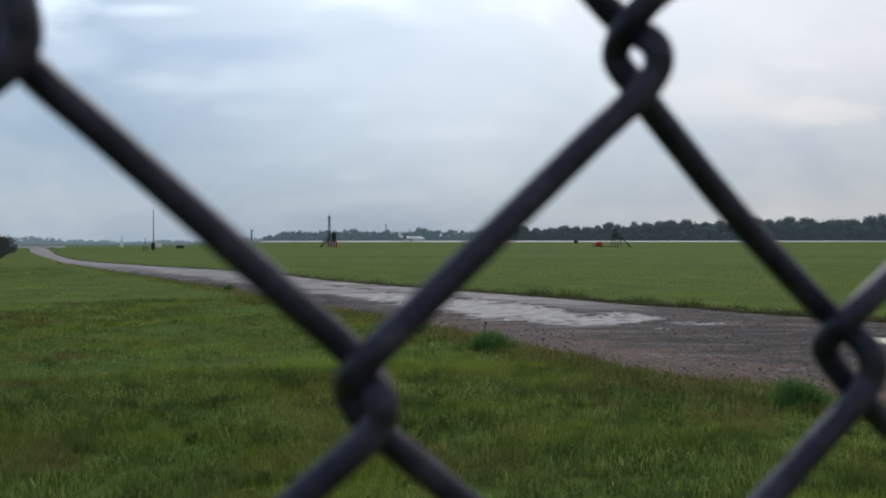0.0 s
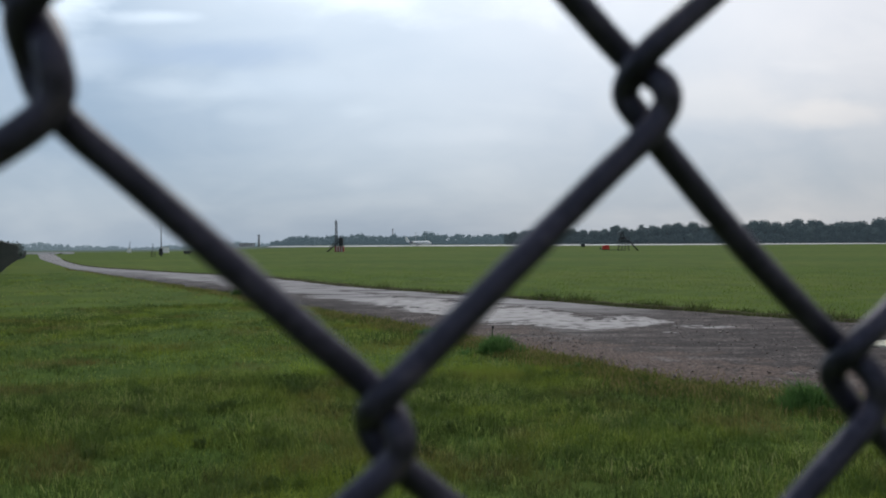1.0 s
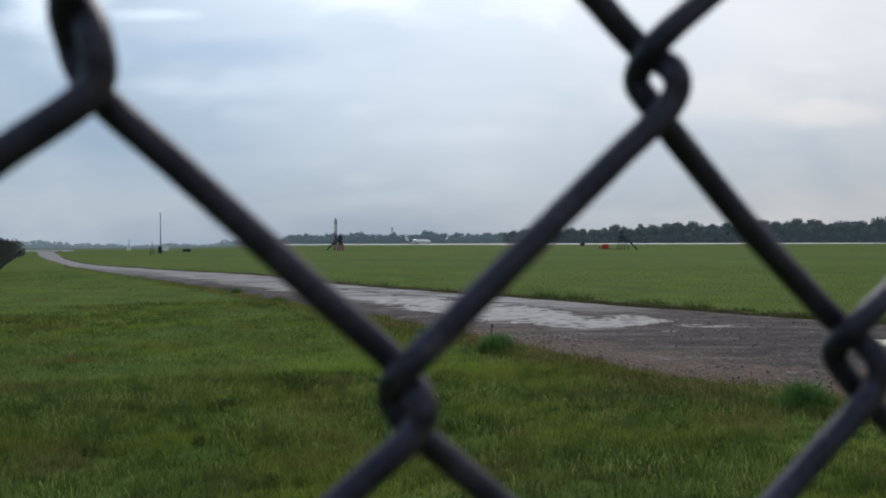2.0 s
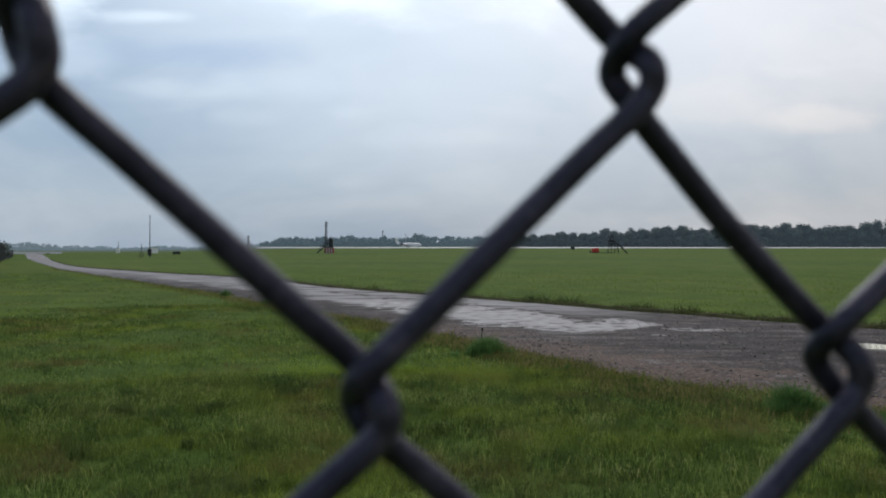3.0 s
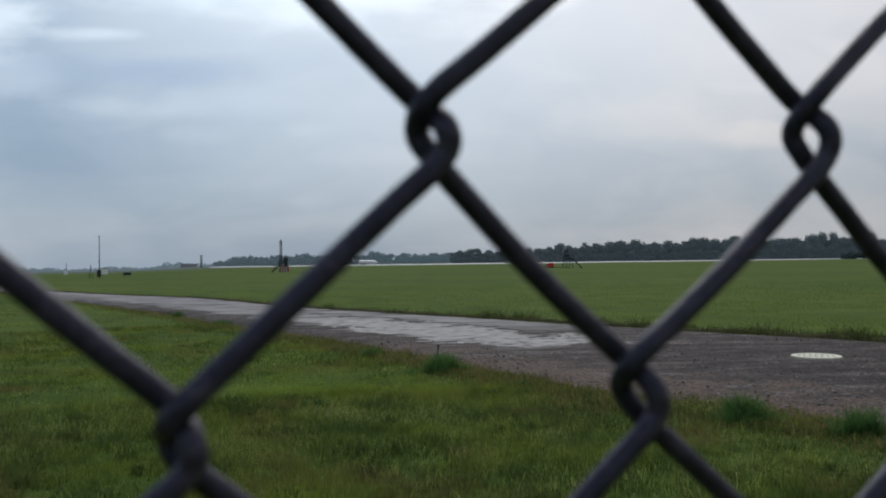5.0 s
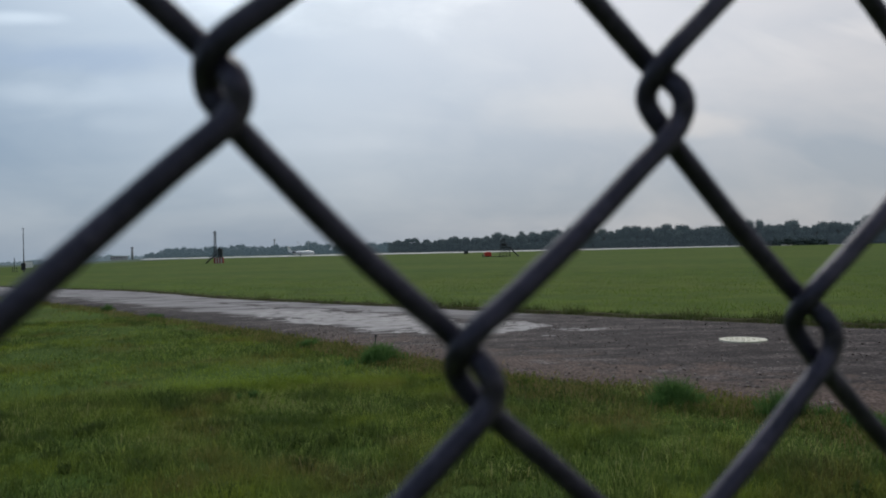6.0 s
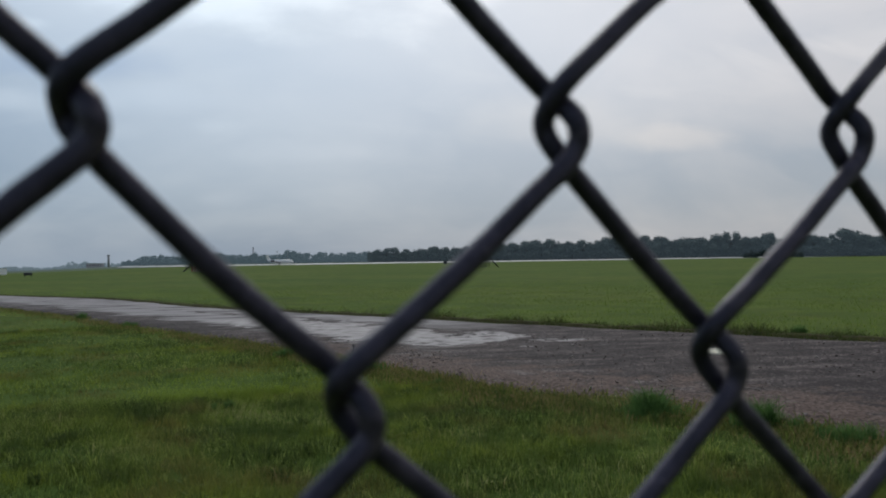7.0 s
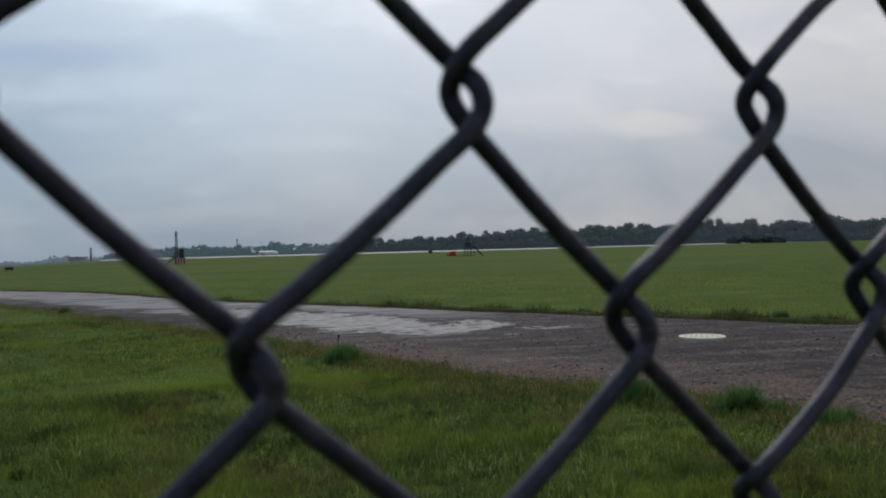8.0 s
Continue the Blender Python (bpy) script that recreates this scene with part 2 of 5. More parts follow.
def road_material():
    """Worn asphalt with gravel, pale worn-through slabs with ragged edges, and brown gravel along the near shoulder (UV: along, across)."""
    m = bpy.data.materials.new("worn_asphalt")
    m.use_nodes = True
    nt = m.node_tree
    N, L = nt.nodes.new, nt.links.new
    bs = nt.nodes["Principled BSDF"]
    tc = N("ShaderNodeTexCoord")
    uv = N("ShaderNodeUVMap")
    sep = N("ShaderNodeSeparateXYZ")
    L(uv.outputs[0], sep.inputs[0])

    def noise(scale, detail, stretch=None, rot=0.0):
        n = N("ShaderNodeTexNoise")
        n.inputs["Scale"].default_value, n.inputs["Detail"].default_value = scale, detail
        src = tc.outputs["Object"]
        if stretch:
            mp = N("ShaderNodeMapping")
            mp.inputs["Scale"].default_value = stretch
            mp.inputs["Rotation"].default_value = (0, 0, rot)
            L(src, mp.inputs[0])
            src = mp.outputs[0]
        L(src, n.inputs["Vector"])
        return n.outputs["Fac"]

    def ramp(src, stops):
        r = N("ShaderNodeValToRGB")
        el = r.color_ramp.elements
        while len(el) < len(stops):
            el.new(0.5)
        for k, (pos, c) in enumerate(stops):
            el[k].position, el[k].color = pos, (*c, 1)
        L(src, r.inputs[0])
        return r.outputs[0]

    def blend(fac, p, q):
        mx = N("ShaderNodeMix")
        mx.data_type = "RGBA"
        L(fac, mx.inputs["Factor"])
        L(p, mx.inputs["A"])
        L(q, mx.inputs["B"])
        return mx.outputs["Result"]

    def math_node(op, p, q):
        k = N("ShaderNodeMath")
        k.operation = op
        for i, v in enumerate((p, q)):
            if isinstance(v, (int, float)):
                k.inputs[i].default_value = v
            else:
                L(v, k.inputs[i])
        return k.outputs[0]

    def step(src, lo, hi):
        k = N("ShaderNodeMapRange")
        k.interpolation_type = "SMOOTHSTEP"
        k.inputs["From Min"].default_value, k.inputs["From Max"].default_value = lo, hi
        L(src, k.inputs["Value"])
        return k.outputs[0]

    coarse = noise(0.9, 8, (1.0, 1.0, 1.0))
    streak = noise(1.1, 9, (0.4, 2.2, 1.0), radians(-52))
    grit = noise(26, 8)
    patch = noise(3.2, 8)
    u, v = sep.outputs["X"], sep.outputs["Y"]
    wob = math_node("MULTIPLY", math_node("SUBTRACT", coarse, 0.5), 0.5)
    wv, wu = math_node("ADD", v, wob), math_node("ADD", u, math_node("MULTIPLY", wob, 4.0))
    # dark broken asphalt and gravel
    mixed = math_node("ADD", math_node("MULTIPLY", streak, 0.34), math_node("ADD", math_node("MULTIPLY", patch, 0.20), math_node("MULTIPLY", grit, 0.46)))
    dark = ramp(mixed, [(0.42, (0.010, 0.008, 0.008)), (0.48, (0.030, 0.023, 0.024)), (0.53, (0.050, 0.040, 0.039)), (0.61, (0.17, 0.142, 0.132))])
    # brown gravel shoulder
    grav = ramp(grit, [(0.38, (0.030, 0.021, 0.018)), (0.50, (0.095, 0.063, 0.052)), (0.64, (0.150, 0.112, 0.095))])
    # greyer asphalt further off, streaked by wear
    grey = ramp(streak, [(0.36, (0.060, 0.054, 0.056)), (0.43, (0.18, 0.168, 0.17)), (0.58, (0.28, 0.265, 0.265))])
    pale = ramp(patch, [(0.33, (0.15, 0.14, 0.14)), (0.43, (0.30, 0.28, 0.275)), (0.65, (0.40, 0.38, 0.37))])
    west = math_node("SUBTRACT", 1.0, step(wu, -1.0, 0.6))
    col = blend(west, dark, grey)
    shoulder = math_node("MULTIPLY", math_node("SUBTRACT", 1.0, step(math_node("ADD", wv, math_node("MULTIPLY", math_node("SUBTRACT", patch, 0.5), 0.6)), 0.08, 0.24)), step(wu, -2.2, -0.2))
    # bare dark asphalt between the turf and the slab
    bare = math_node("MULTIPLY", math_node("SUBTRACT", 1.0, step(math_node("ADD", wv, math_node("MULTIPLY", math_node("SUBTRACT", streak, 0.5), 0.5)), 0.22, 0.32)), step(wu, -6.5, -3.5))
    col = blend(bare, col, dark)
    col = blend(shoulder, col, grav)
    # dark broken seam along the slab's far side
    seam = math_node("MULTIPLY", math_node("MULTIPLY", step(wv, 0.60, 0.64), math_node("SUBTRACT", 1.0, step(wv, 0.68, 0.74))), math_node("MULTIPLY", step(patch, 0.42, 0.5), step(wu, -3.6, -3.0)))
    col = blend(seam, col, dark)
    ragged = math_node("MULTIPLY", math_node("SUBTRACT", patch, 0.5), 0.35)
    tip = math_node("ADD", math_node("ADD", wu, math_node("MULTIPLY", math_node("SUBTRACT", 0.62, v), 2.6)), math_node("MULTIPLY", math_node("SUBTRACT", patch, 0.5), 1.6))
    slab = math_node("MULTIPLY", math_node("MULTIPLY", step(math_node("ADD", wv, ragged), 0.27, 0.30), math_node("SUBTRACT", 1.0, step(math_node("ADD", wv, ragged), 0.61, 0.64))), math_node("MULTIPLY", step(wu, -2.6, -2.2), math_node("SUBTRACT", 1.0, step(tip, 0.75, 0.95))))
    worn = math_node("MULTIPLY", slab, step(math_node("ADD", math_node("MULTIPLY", patch, 0.65), math_node("MULTIPLY", streak, 0.35)), 0.36, 0.42))
    col = blend(worn, col, pale)
    L(col, bs.inputs["Base Color"])
    bs.inputs["Roughness"].default_value = 0.85
    bs.inputs["Specular IOR Level"].default_value = 0.12
    bp = N("ShaderNodeBump")
    bp.inputs["Strength"].default_value, bp.inputs["Distance"].default_value = 0.4, 0.035
    L(math_node("ADD", math_node("MULTIPLY", grit, 0.9), math_node("ADD", streak, math_node("MULTIPLY", worn, 0.4))), bp.inputs["Height"])
    L(bp.outputs[0], bs.inputs["Normal"])
    return m


def add_patches(m, amount):
    """Dry brown and bright yellow-green patches of the sward, a few feet across, at the same places on soil and blades."""
    nt = m.node_tree
    N, L = nt.nodes.new, nt.links.new
    bs = nt.nodes["Principled BSDF"]
    src = bs.inputs["Base Color"].links[0].from_socket
    tc = N("ShaderNodeTexCoord")
    for scale, off, lo, hi, share, colour in ((0.55, 11.0, 0.48, 0.64, 1.0, (0.225, 0.280, 0.036)), (0.75, 31.0, 0.52, 0.66, 0.75, (0.180, 0.115, 0.050)), (1.7, 57.0, 0.53, 0.64, 0.9, (0.052, 0.092, 0.022)), (5.0, 83.0, 0.51, 0.61, 0.65, (0.048, 0.078, 0.019))):
        mp = N("ShaderNodeMapping")
        mp.inputs["Location"].default_value = (off, off * 0.7, 0)
        mp.inputs["Scale"].default_value = (1, 1, 0)
        L(tc.outputs["Object"], mp.inputs[0])
        n = N("ShaderNodeTexNoise")
        n.inputs["Scale"].default_value, n.inputs["Detail"].default_value = scale, 6
        L(mp.outputs[0], n.inputs["Vector"])
        r = N("ShaderNodeMapRange")
        r.inputs["From Min"].default_value, r.inputs["From Max"].default_value = lo, hi
        r.inputs["To Max"].default_value = amount * share
        L(n.outputs["Fac"], r.inputs["Value"])
        mx = N("ShaderNodeMix")
        mx.data_type = "RGBA"
        L(r.outputs[0], mx.inputs["Factor"])
        L(src, mx.inputs["A"])
        mx.inputs["B"].default_value = (*colour, 1)
        src = mx.outputs["Result"]
    # faint mowing streaks that run along the boundary fence
    way = N("ShaderNodeCombineXYZ")
    for k, axis in (("X", (0.8886 * 0.75, 0.4586 * 0.75, 0)), ("Y", (-0.4586 * 0.035, 0.8886 * 0.035, 0))):
        d = N("ShaderNodeVectorMath")
        d.operation = "DOT_PRODUCT"
        L(tc.outputs["Object"], d.inputs[0])
        d.inputs[1].default_value = axis
        L(d.outputs["Value"], way.inputs[k])
    n = N("ShaderNodeTexNoise")
    n.inputs["Scale"].default_value, n.inputs["Detail"].default_value = 1.0, 3
    L(way.outputs[0], n.inputs["Vector"])
    for lo, hi, share, colour in ((0.52, 0.64, 0.5, (0.215, 0.275, 0.050)), (0.48, 0.36, 0.4, (0.075, 0.115, 0.026))):
        r = N("ShaderNodeMapRange")
        r.inputs["From Min"].default_value, r.inputs["From Max"].default_value = lo, hi
        r.inputs["To Max"].default_value = amount * share
        L(n.outputs["Fac"], r.inputs["Value"])
        mx = N("ShaderNodeMix")
        mx.data_type = "RGBA"
        L(r.outputs[0], mx.inputs["Factor"])
        L(src, mx.inputs["A"])
        mx.inputs["B"].default_value = (*colour, 1)
        src = mx.outputs["Result"]
    # a lush yellow-green spot a few steps from the road, and a dry brown one by the fence
    wob = N("ShaderNodeTexNoise")
    wob.inputs["Scale"].default_value, wob.inputs["Detail"].default_value = 1.6, 5
    L(tc.outputs["Object"], wob.inputs["Vector"])
    for cx, cy, rx, ry, share, colour in ((-1.2, 10.2, 1.9, 1.5, 0.6, (0.26, 0.36, 0.040)), (0.55, 9.6, 1.2, 0.9, 0.55, (0.24, 0.33, 0.045)), (-3.0, 12.5, 2.2, 2.0, 0.2, (0.22, 0.31, 0.045)), (-0.9, 4.3, 0.7, 0.5, 0.5, (0.20, 0.125, 0.055)), (2.3, 8.4, 1.3, 0.5, 0.5, (0.17, 0.12, 0.050))):
        off = N("ShaderNodeVectorMath")
        off.operation = "SUBTRACT"
        L(tc.outputs["Object"], off.inputs[0])
        off.inputs[1].default_value = (cx, cy, 0)
        wide = N("ShaderNodeVectorMath")
        wide.operation = "DIVIDE"
        L(off.outputs[0], wide.inputs[0])
        wide.inputs[1].default_value = (rx, ry, 1e6)
        far = N("ShaderNodeVectorMath")
        far.operation = "LENGTH"
        L(wide.outputs[0], far.inputs[0])
        edge = N("ShaderNodeMath")
        edge.operation = "MULTIPLY_ADD"
        L(wob.outputs["Fac"], edge.inputs[0])
        edge.inputs[1].default_value = -1.6
        L(far.outputs["Value"], edge.inputs[2])
        r = N("ShaderNodeMapRange")
        r.interpolation_type = "SMOOTHSTEP"
        r.inputs["From Min"].default_value, r.inputs["From Max"].default_value = -0.7, 0.25
        r.inputs["To Min"].default_value, r.inputs["To Max"].default_value = amount * share, 0.0
        L(edge.outputs[0], r.inputs["Value"])
        mx = N("ShaderNodeMix")
        mx.data_type = "RGBA"
        L(r.outputs[0], mx.inputs["Factor"])
        L(src, mx.inputs["A"])
        mx.inputs["B"].default_value = (*colour, 1)
        src = mx.outputs["Result"]
    L(src, bs.inputs["Base Color"])


M_GROUND = grass_ground_material()
add_patches(M_GROUND, 0.12)
M_ROAD = road_material()
M_BLADE = mat("grass_blade", [(0.26, (0.020, 0.034, 0.010)), (0.41, (0.072, 0.116, 0.025)), (0.56, (0.190, 0.270, 0.056)), (0.68, (0.34, 0.41, 0.115)), (0.80, (0.46, 0.39, 0.20))], 0.8, 0.7, 0, 0, 4, per="island", spec=0.1)
add_patches(M_BLADE, 0.85)
M_MOWN = mat("mown_blade", [(0.25, (0.112, 0.170, 0.038)), (0.55, (0.165, 0.235, 0.050)), (0.8, (0.235, 0.29, 0.080))], 0.3, 0.8, 0, 0, 4, per="island", spec=0.05)
M_WEED = mat("weed_leaf", [(0.2, (0.060, 0.125, 0.036)), (0.6, (0.105, 0.205, 0.058)), (0.9, (0.170, 0.285, 0.090))], 3.0, 0.7, 0, 0, 3, per="island", spec=0.1)
M_LOWWEED = mat("low_weed_leaf", [(0.2, (0.050, 0.075, 0.020)), (0.6, (0.085, 0.125, 0.032)), (0.9, (0.135, 0.185, 0.050))], 3.0, 0.7, 0, 0, 3, per="island", spec=0.1)
M_VERGE = mat("verge_grass", [(0.2, (0.035, 0.045, 0.014)), (0.5, (0.070, 0.105, 0.028)), (0.68, (0.11, 0.115, 0.042)), (0.85, (0.17, 0.13, 0.065))], 1.0, 0.7, 0, 0, 3, per="island", spec=0.2)
M_EDGE = mat("edge_grass", [(0.25, (0.065, 0.080, 0.022)), (0.45, (0.135, 0.160, 0.040)), (0.6, (0.22, 0.20, 0.075)), (0.8, (0.30, 0.20, 0.11))], 1.0, 0.7, 0, 0, 3, per="island", spec=0.1)
def roughen(m, scale, depth, strength):
    """Fine pitted relief."""
    nt = m.node_tree
    tc, n, bp = nt.nodes.new("ShaderNodeTexCoord"), nt.nodes.new("ShaderNodeTexNoise"), nt.nodes.new("ShaderNodeBump")
    n.inputs["Scale"].default_value, n.inputs["Detail"].default_value, n.inputs["Roughness"].default_value = scale, 6, 0.65
    bp.inputs["Strength"].default_value, bp.inputs["Distance"].default_value = strength, depth
    nt.links.new(tc.outputs["Object"], n.inputs["Vector"])
    nt.links.new(n.outputs["Fac"], bp.inputs["Height"])
    nt.links.new(bp.outputs[0], nt.nodes["Principled BSDF"].inputs["Normal"])


M_WIRE = mat("weathered_wire", [(0.28, (0.0045, 0.0033, 0.0070)), (0.46, (0.0125, 0.0092, 0.0190)), (0.6, (0.040, 0.032, 0.052)), (0.74, (0.095, 0.075, 0.088))], 170.0, 0.50, 0.0, 0.0, 7, 1100.0)
M_WIRE.node_tree.nodes["Principled BSDF"].inputs["Specular IOR Level"].default_value = 0.5
roughen(M_WIRE, 420.0, 0.0004, 0.5)
M_WIRE.node_tree.nodes["Principled BSDF"].inputs["Specular Tint"].default_value = (0.76, 0.80, 1.0, 1)
M_POST = mat("weathered_post", [(0.3, (0.03, 0.03, 0.035)), (0.7, (0.08, 0.08, 0.09))], 8.0, 0.55, 0.2, 0.05)
def let_light_through(m, share):
    """Thin leaves pass part of the light that falls on their far side."""
    nt = m.node_tree
    bs, out = nt.nodes["Principled BSDF"], nt.nodes["Material Output"]
    tr = nt.nodes.new("ShaderNodeBsdfTranslucent")
    nt.links.new(bs.inputs["Base Color"].links[0].from_socket, tr.inputs["Color"])
    mx = nt.nodes.new("ShaderNodeMixShader")
    mx.inputs[0].default_value = share
    nt.links.new(bs.outputs[0], mx.inputs[1])
    nt.links.new(tr.outputs[0], mx.inputs[2])
    nt.links.new(mx.outputs[0], out.inputs["Surface"])


M_FARWIRE = mat("far_wire", [(0.3, (0.065, 0.076, 0.100)), (0.7, (0.115, 0.130, 0.160))], 3.0, 0.8, 0.0)
M_LEAF = mat("hazed_tree_leaf", [(0.2, (0.055, 0.072, 0.066)), (0.5, (0.080, 0.100, 0.088)), (0.85, (0.115, 0.140, 0.116))], 0.12, 0.85, 0, 0, 5, per="island", spec=0.1)
M_SHRUB = mat("shrub_leaf", [(0.2, (0.060, 0.078, 0.080)), (0.5, (0.092, 0.118, 0.114)), (0.85, (0.13, 0.155, 0.140))], 0.6, 0.85, 0, 0, 5, per="island", spec=0.1)
for m in (M_BLADE, M_MOWN, M_WEED, M_LOWWEED, M_VERGE, M_EDGE):
    let_light_through(m, 0.45)
# leaf colour paled and blued to imitate haze at two kilometres
M_FARLEAF = mat("hazed_far_leaf", [(0.2, (0.10, 0.12, 0.12)), (0.8, (0.14, 0.17, 0.17))], 0.05, 0.9, 0, 0, 4, per="island", spec=0.05)
# woods a kilometre and more off, as backdrop: faint emission imitates haze on leaves
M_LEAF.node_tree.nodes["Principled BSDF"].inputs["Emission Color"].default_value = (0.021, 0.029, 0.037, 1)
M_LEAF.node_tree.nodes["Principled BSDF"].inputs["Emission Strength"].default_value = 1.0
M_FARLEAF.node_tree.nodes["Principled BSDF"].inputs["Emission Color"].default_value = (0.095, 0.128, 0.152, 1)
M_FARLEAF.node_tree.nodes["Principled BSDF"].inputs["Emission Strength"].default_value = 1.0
# paler leaf colour with weak emission, standing in for haze
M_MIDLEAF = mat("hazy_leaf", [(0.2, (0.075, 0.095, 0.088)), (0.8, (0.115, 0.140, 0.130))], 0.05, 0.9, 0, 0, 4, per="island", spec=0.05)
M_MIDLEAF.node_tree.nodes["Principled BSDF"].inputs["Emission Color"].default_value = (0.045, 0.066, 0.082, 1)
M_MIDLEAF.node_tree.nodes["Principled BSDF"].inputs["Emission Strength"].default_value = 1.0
M_BARK = mat("bark", [(0.3, (0.03, 0.025, 0.02)), (0.7, (0.09, 0.075, 0.06))], 2.0, 0.9, 0, 0.4)
M_RUNWAY = mat("runway_concrete", [(0.3, (0.22, 0.225, 0.225)), (0.7, (0.33, 0.335, 0.33))], 0.03, 0.6, 0, 0, 6, 0.6)
M_TAXI = mat("taxiway_concrete", [(0.3, (0.14, 0.145, 0.15)), (0.7, (0.21, 0.21, 0.215))], 0.03, 0.8, 0, 0, 6, 0.6, spec=0.1)
# pale grey-green ground colour that imitates haze over the far fields
M_HAZEFIELD = mat("haze_pale_ground", [(0.3, (0.075, 0.105, 0.075)), (0.7, (0.125, 0.155, 0.115))], 0.01, 0.95, 0, 0, 5, 0.4, spec=0.03)
M_WHITE = mat("white_paint", [(0.3, (0.86, 0.87, 0.88)), (0.7, (0.92, 0.92, 0.92))], 0.4, 0.25)
M_GREYP = mat("grey_paint", [(0.3, (0.16, 0.17, 0.20)), (0.7, (0.26, 0.27, 0.30))], 0.5, 0.4)
M_NACELLE = mat("dark_blue_paint", [(0.3, (0.03, 0.035, 0.06)), (0.7, (0.06, 0.065, 0.10))], 0.5, 0.35)
M_DARK = mat("dark_steel", [(0.3, (0.016, 0.018, 0.022)), (0.7, (0.045, 0.047, 0.052))], 1.5, 0.6, 0.2, 0.1)
M_RED = mat("red_paint", [(0.3, (0.42, 0.022, 0.014)), (0.7, (0.62, 0.045, 0.028))], 1.2, 0.5, 0, 0.05)
M_OLDRED = mat("faded_red_paint", [(0.3, (0.20, 0.022, 0.016)), (0.7, (0.34, 0.045, 0.035))], 1.2, 0.7, 0, 0.05)
M_OLDWHITE = mat("faded_white_paint", [(0.3, (0.38, 0.36, 0.34)), (0.7, (0.56, 0.54, 0.52))], 1.2, 0.7, 0, 0.05)
M_STEEL = mat("grey_steel", [(0.3, (0.12, 0.13, 0.14)), (0.7, (0.24, 0.25, 0.26))], 1.5, 0.5, 0.4)
M_MAST = mat("mast_steel", [(0.3, (0.03, 0.035, 0.04)), (0.7, (0.065, 0.072, 0.08))], 1.5, 0.6, 0.3)
M_GLASS = mat("dark_glass", [(0.3, (0.012, 0.014, 0.018)), (0.7, (0.02, 0.024, 0.03))], 2.0, 0.1)
M_RUBBER = mat("tyre_rubber", [(0.3, (0.014, 0.014, 0.014)), (0.7, (0.03, 0.03, 0.03))], 6.0, 0.8)
M_LID = mat("pale_lid_paint", [(0.3, (0.48, 0.45, 0.34)), (0.55, (0.62, 0.59, 0.46)), (0.75, (0.72, 0.70, 0.58))], 6.0, 0.55, 0, 0.1, 6, 40.0)
M_IRON = mat("lid_ring_iron", [(0.3, (0.04, 0.038, 0.036)), (0.7, (0.11, 0.10, 0.095))], 10.0, 0.7, 0.3, 0.2)
M_SOIL = mat("dark_soil", [(0.3, (0.022, 0.018, 0.011)), (0.5, (0.045, 0.042, 0.017)), (0.7, (0.075, 0.078, 0.026))], 3.0, 0.95, 0, 0.4, 6, 25.0, spec=0.05)
M_STONE = mat("gravel_stone", [(0.25, (0.090, 0.073, 0.067)), (0.5, (0.13, 0.108, 0.098)), (0.7, (0.27, 0.24, 0.22))], 3.0, 0.85, 0, 0, 3, per="island", spec=0.2)
# base colour lightened to imitate haze on distant chimneys, poles and building
M_BRICKFAR = mat("hazed_masonry", [(0.3, (0.38, 0.38, 0.39)), (0.7, (0.48, 0.48, 0.49))], 0.1, 0.9)


# ---- mesh helpers ----
def mesh_of(name, verts, faces, material, smooth=False):
    me = bpy.data.meshes.new(name)
    me.from_pydata([tuple(v) for v in verts], [], [tuple(q) for q in faces])
    me.materials.append(material)
    if smooth:
        me.shade_smooth()
    me.update()
    return me


def part(name, bm, material, parent=None, label="", smooth=False):
    me = bpy.data.meshes.new(name)
    bm.normal_update()
    bm.to_mesh(me)
    bm.free()
    me.materials.append(material)
    if smooth:
        me.shade_smooth()
    ob = new(name, me)
    ob.parent = parent
    return tagged(ob, label)


def box(bm, c, size, rot=None, bev=0.0):
    m = Matrix.Translation(c) @ (rot.to_4x4() if rot else Matrix()) @ Matrix.Diagonal((*size, 1))
    r = bmesh.ops.create_cube(bm, size=1, matrix=m)
    if bev:
        es = list({e for v in r["verts"] for e in v.link_edges})
        bmesh.ops.bevel(bm, geom=es, offset=bev, segments=1, affect="EDGES")
    return bm


def beam(bm, p, q, r0, r1=None, sides=8):
    """A round bar from p to q."""
    p, q = Vector(p), Vector(q)
    d = q - p
    m = Matrix.Translation((p + q) / 2) @ d.to_track_quat("Z", "Y").to_matrix().to_4x4()
    bmesh.ops.create_cone(bm, cap_ends=True, segments=sides, radius1=r0, radius2=r0 if r1 is None else r1, depth=d.length, matrix=m)
    return bm


def empty(name, m, label, category, group=""):
    e = new(name)
    e.empty_display_size = 0.2
    e.matrix_world = m
    return tagged(e, label, category, group)


# ---- ground, road, runway ----
def ground_z(x, y):
    """The infield lies a metre below the fence, past a slow fall, and the land drops further to the north-west."""
    r = math.hypot(x, y)
    u = min(max((r - 40) / 200, 0), 1)
    t = min(max((-math.degrees(math.atan2(x, y)) - 9) / 11, 0), 1)
    return -1.0 * u * u * (3 - 2 * u) - 0.005 * max(r - 120, 0) * t * t * (3 - 2 * t)


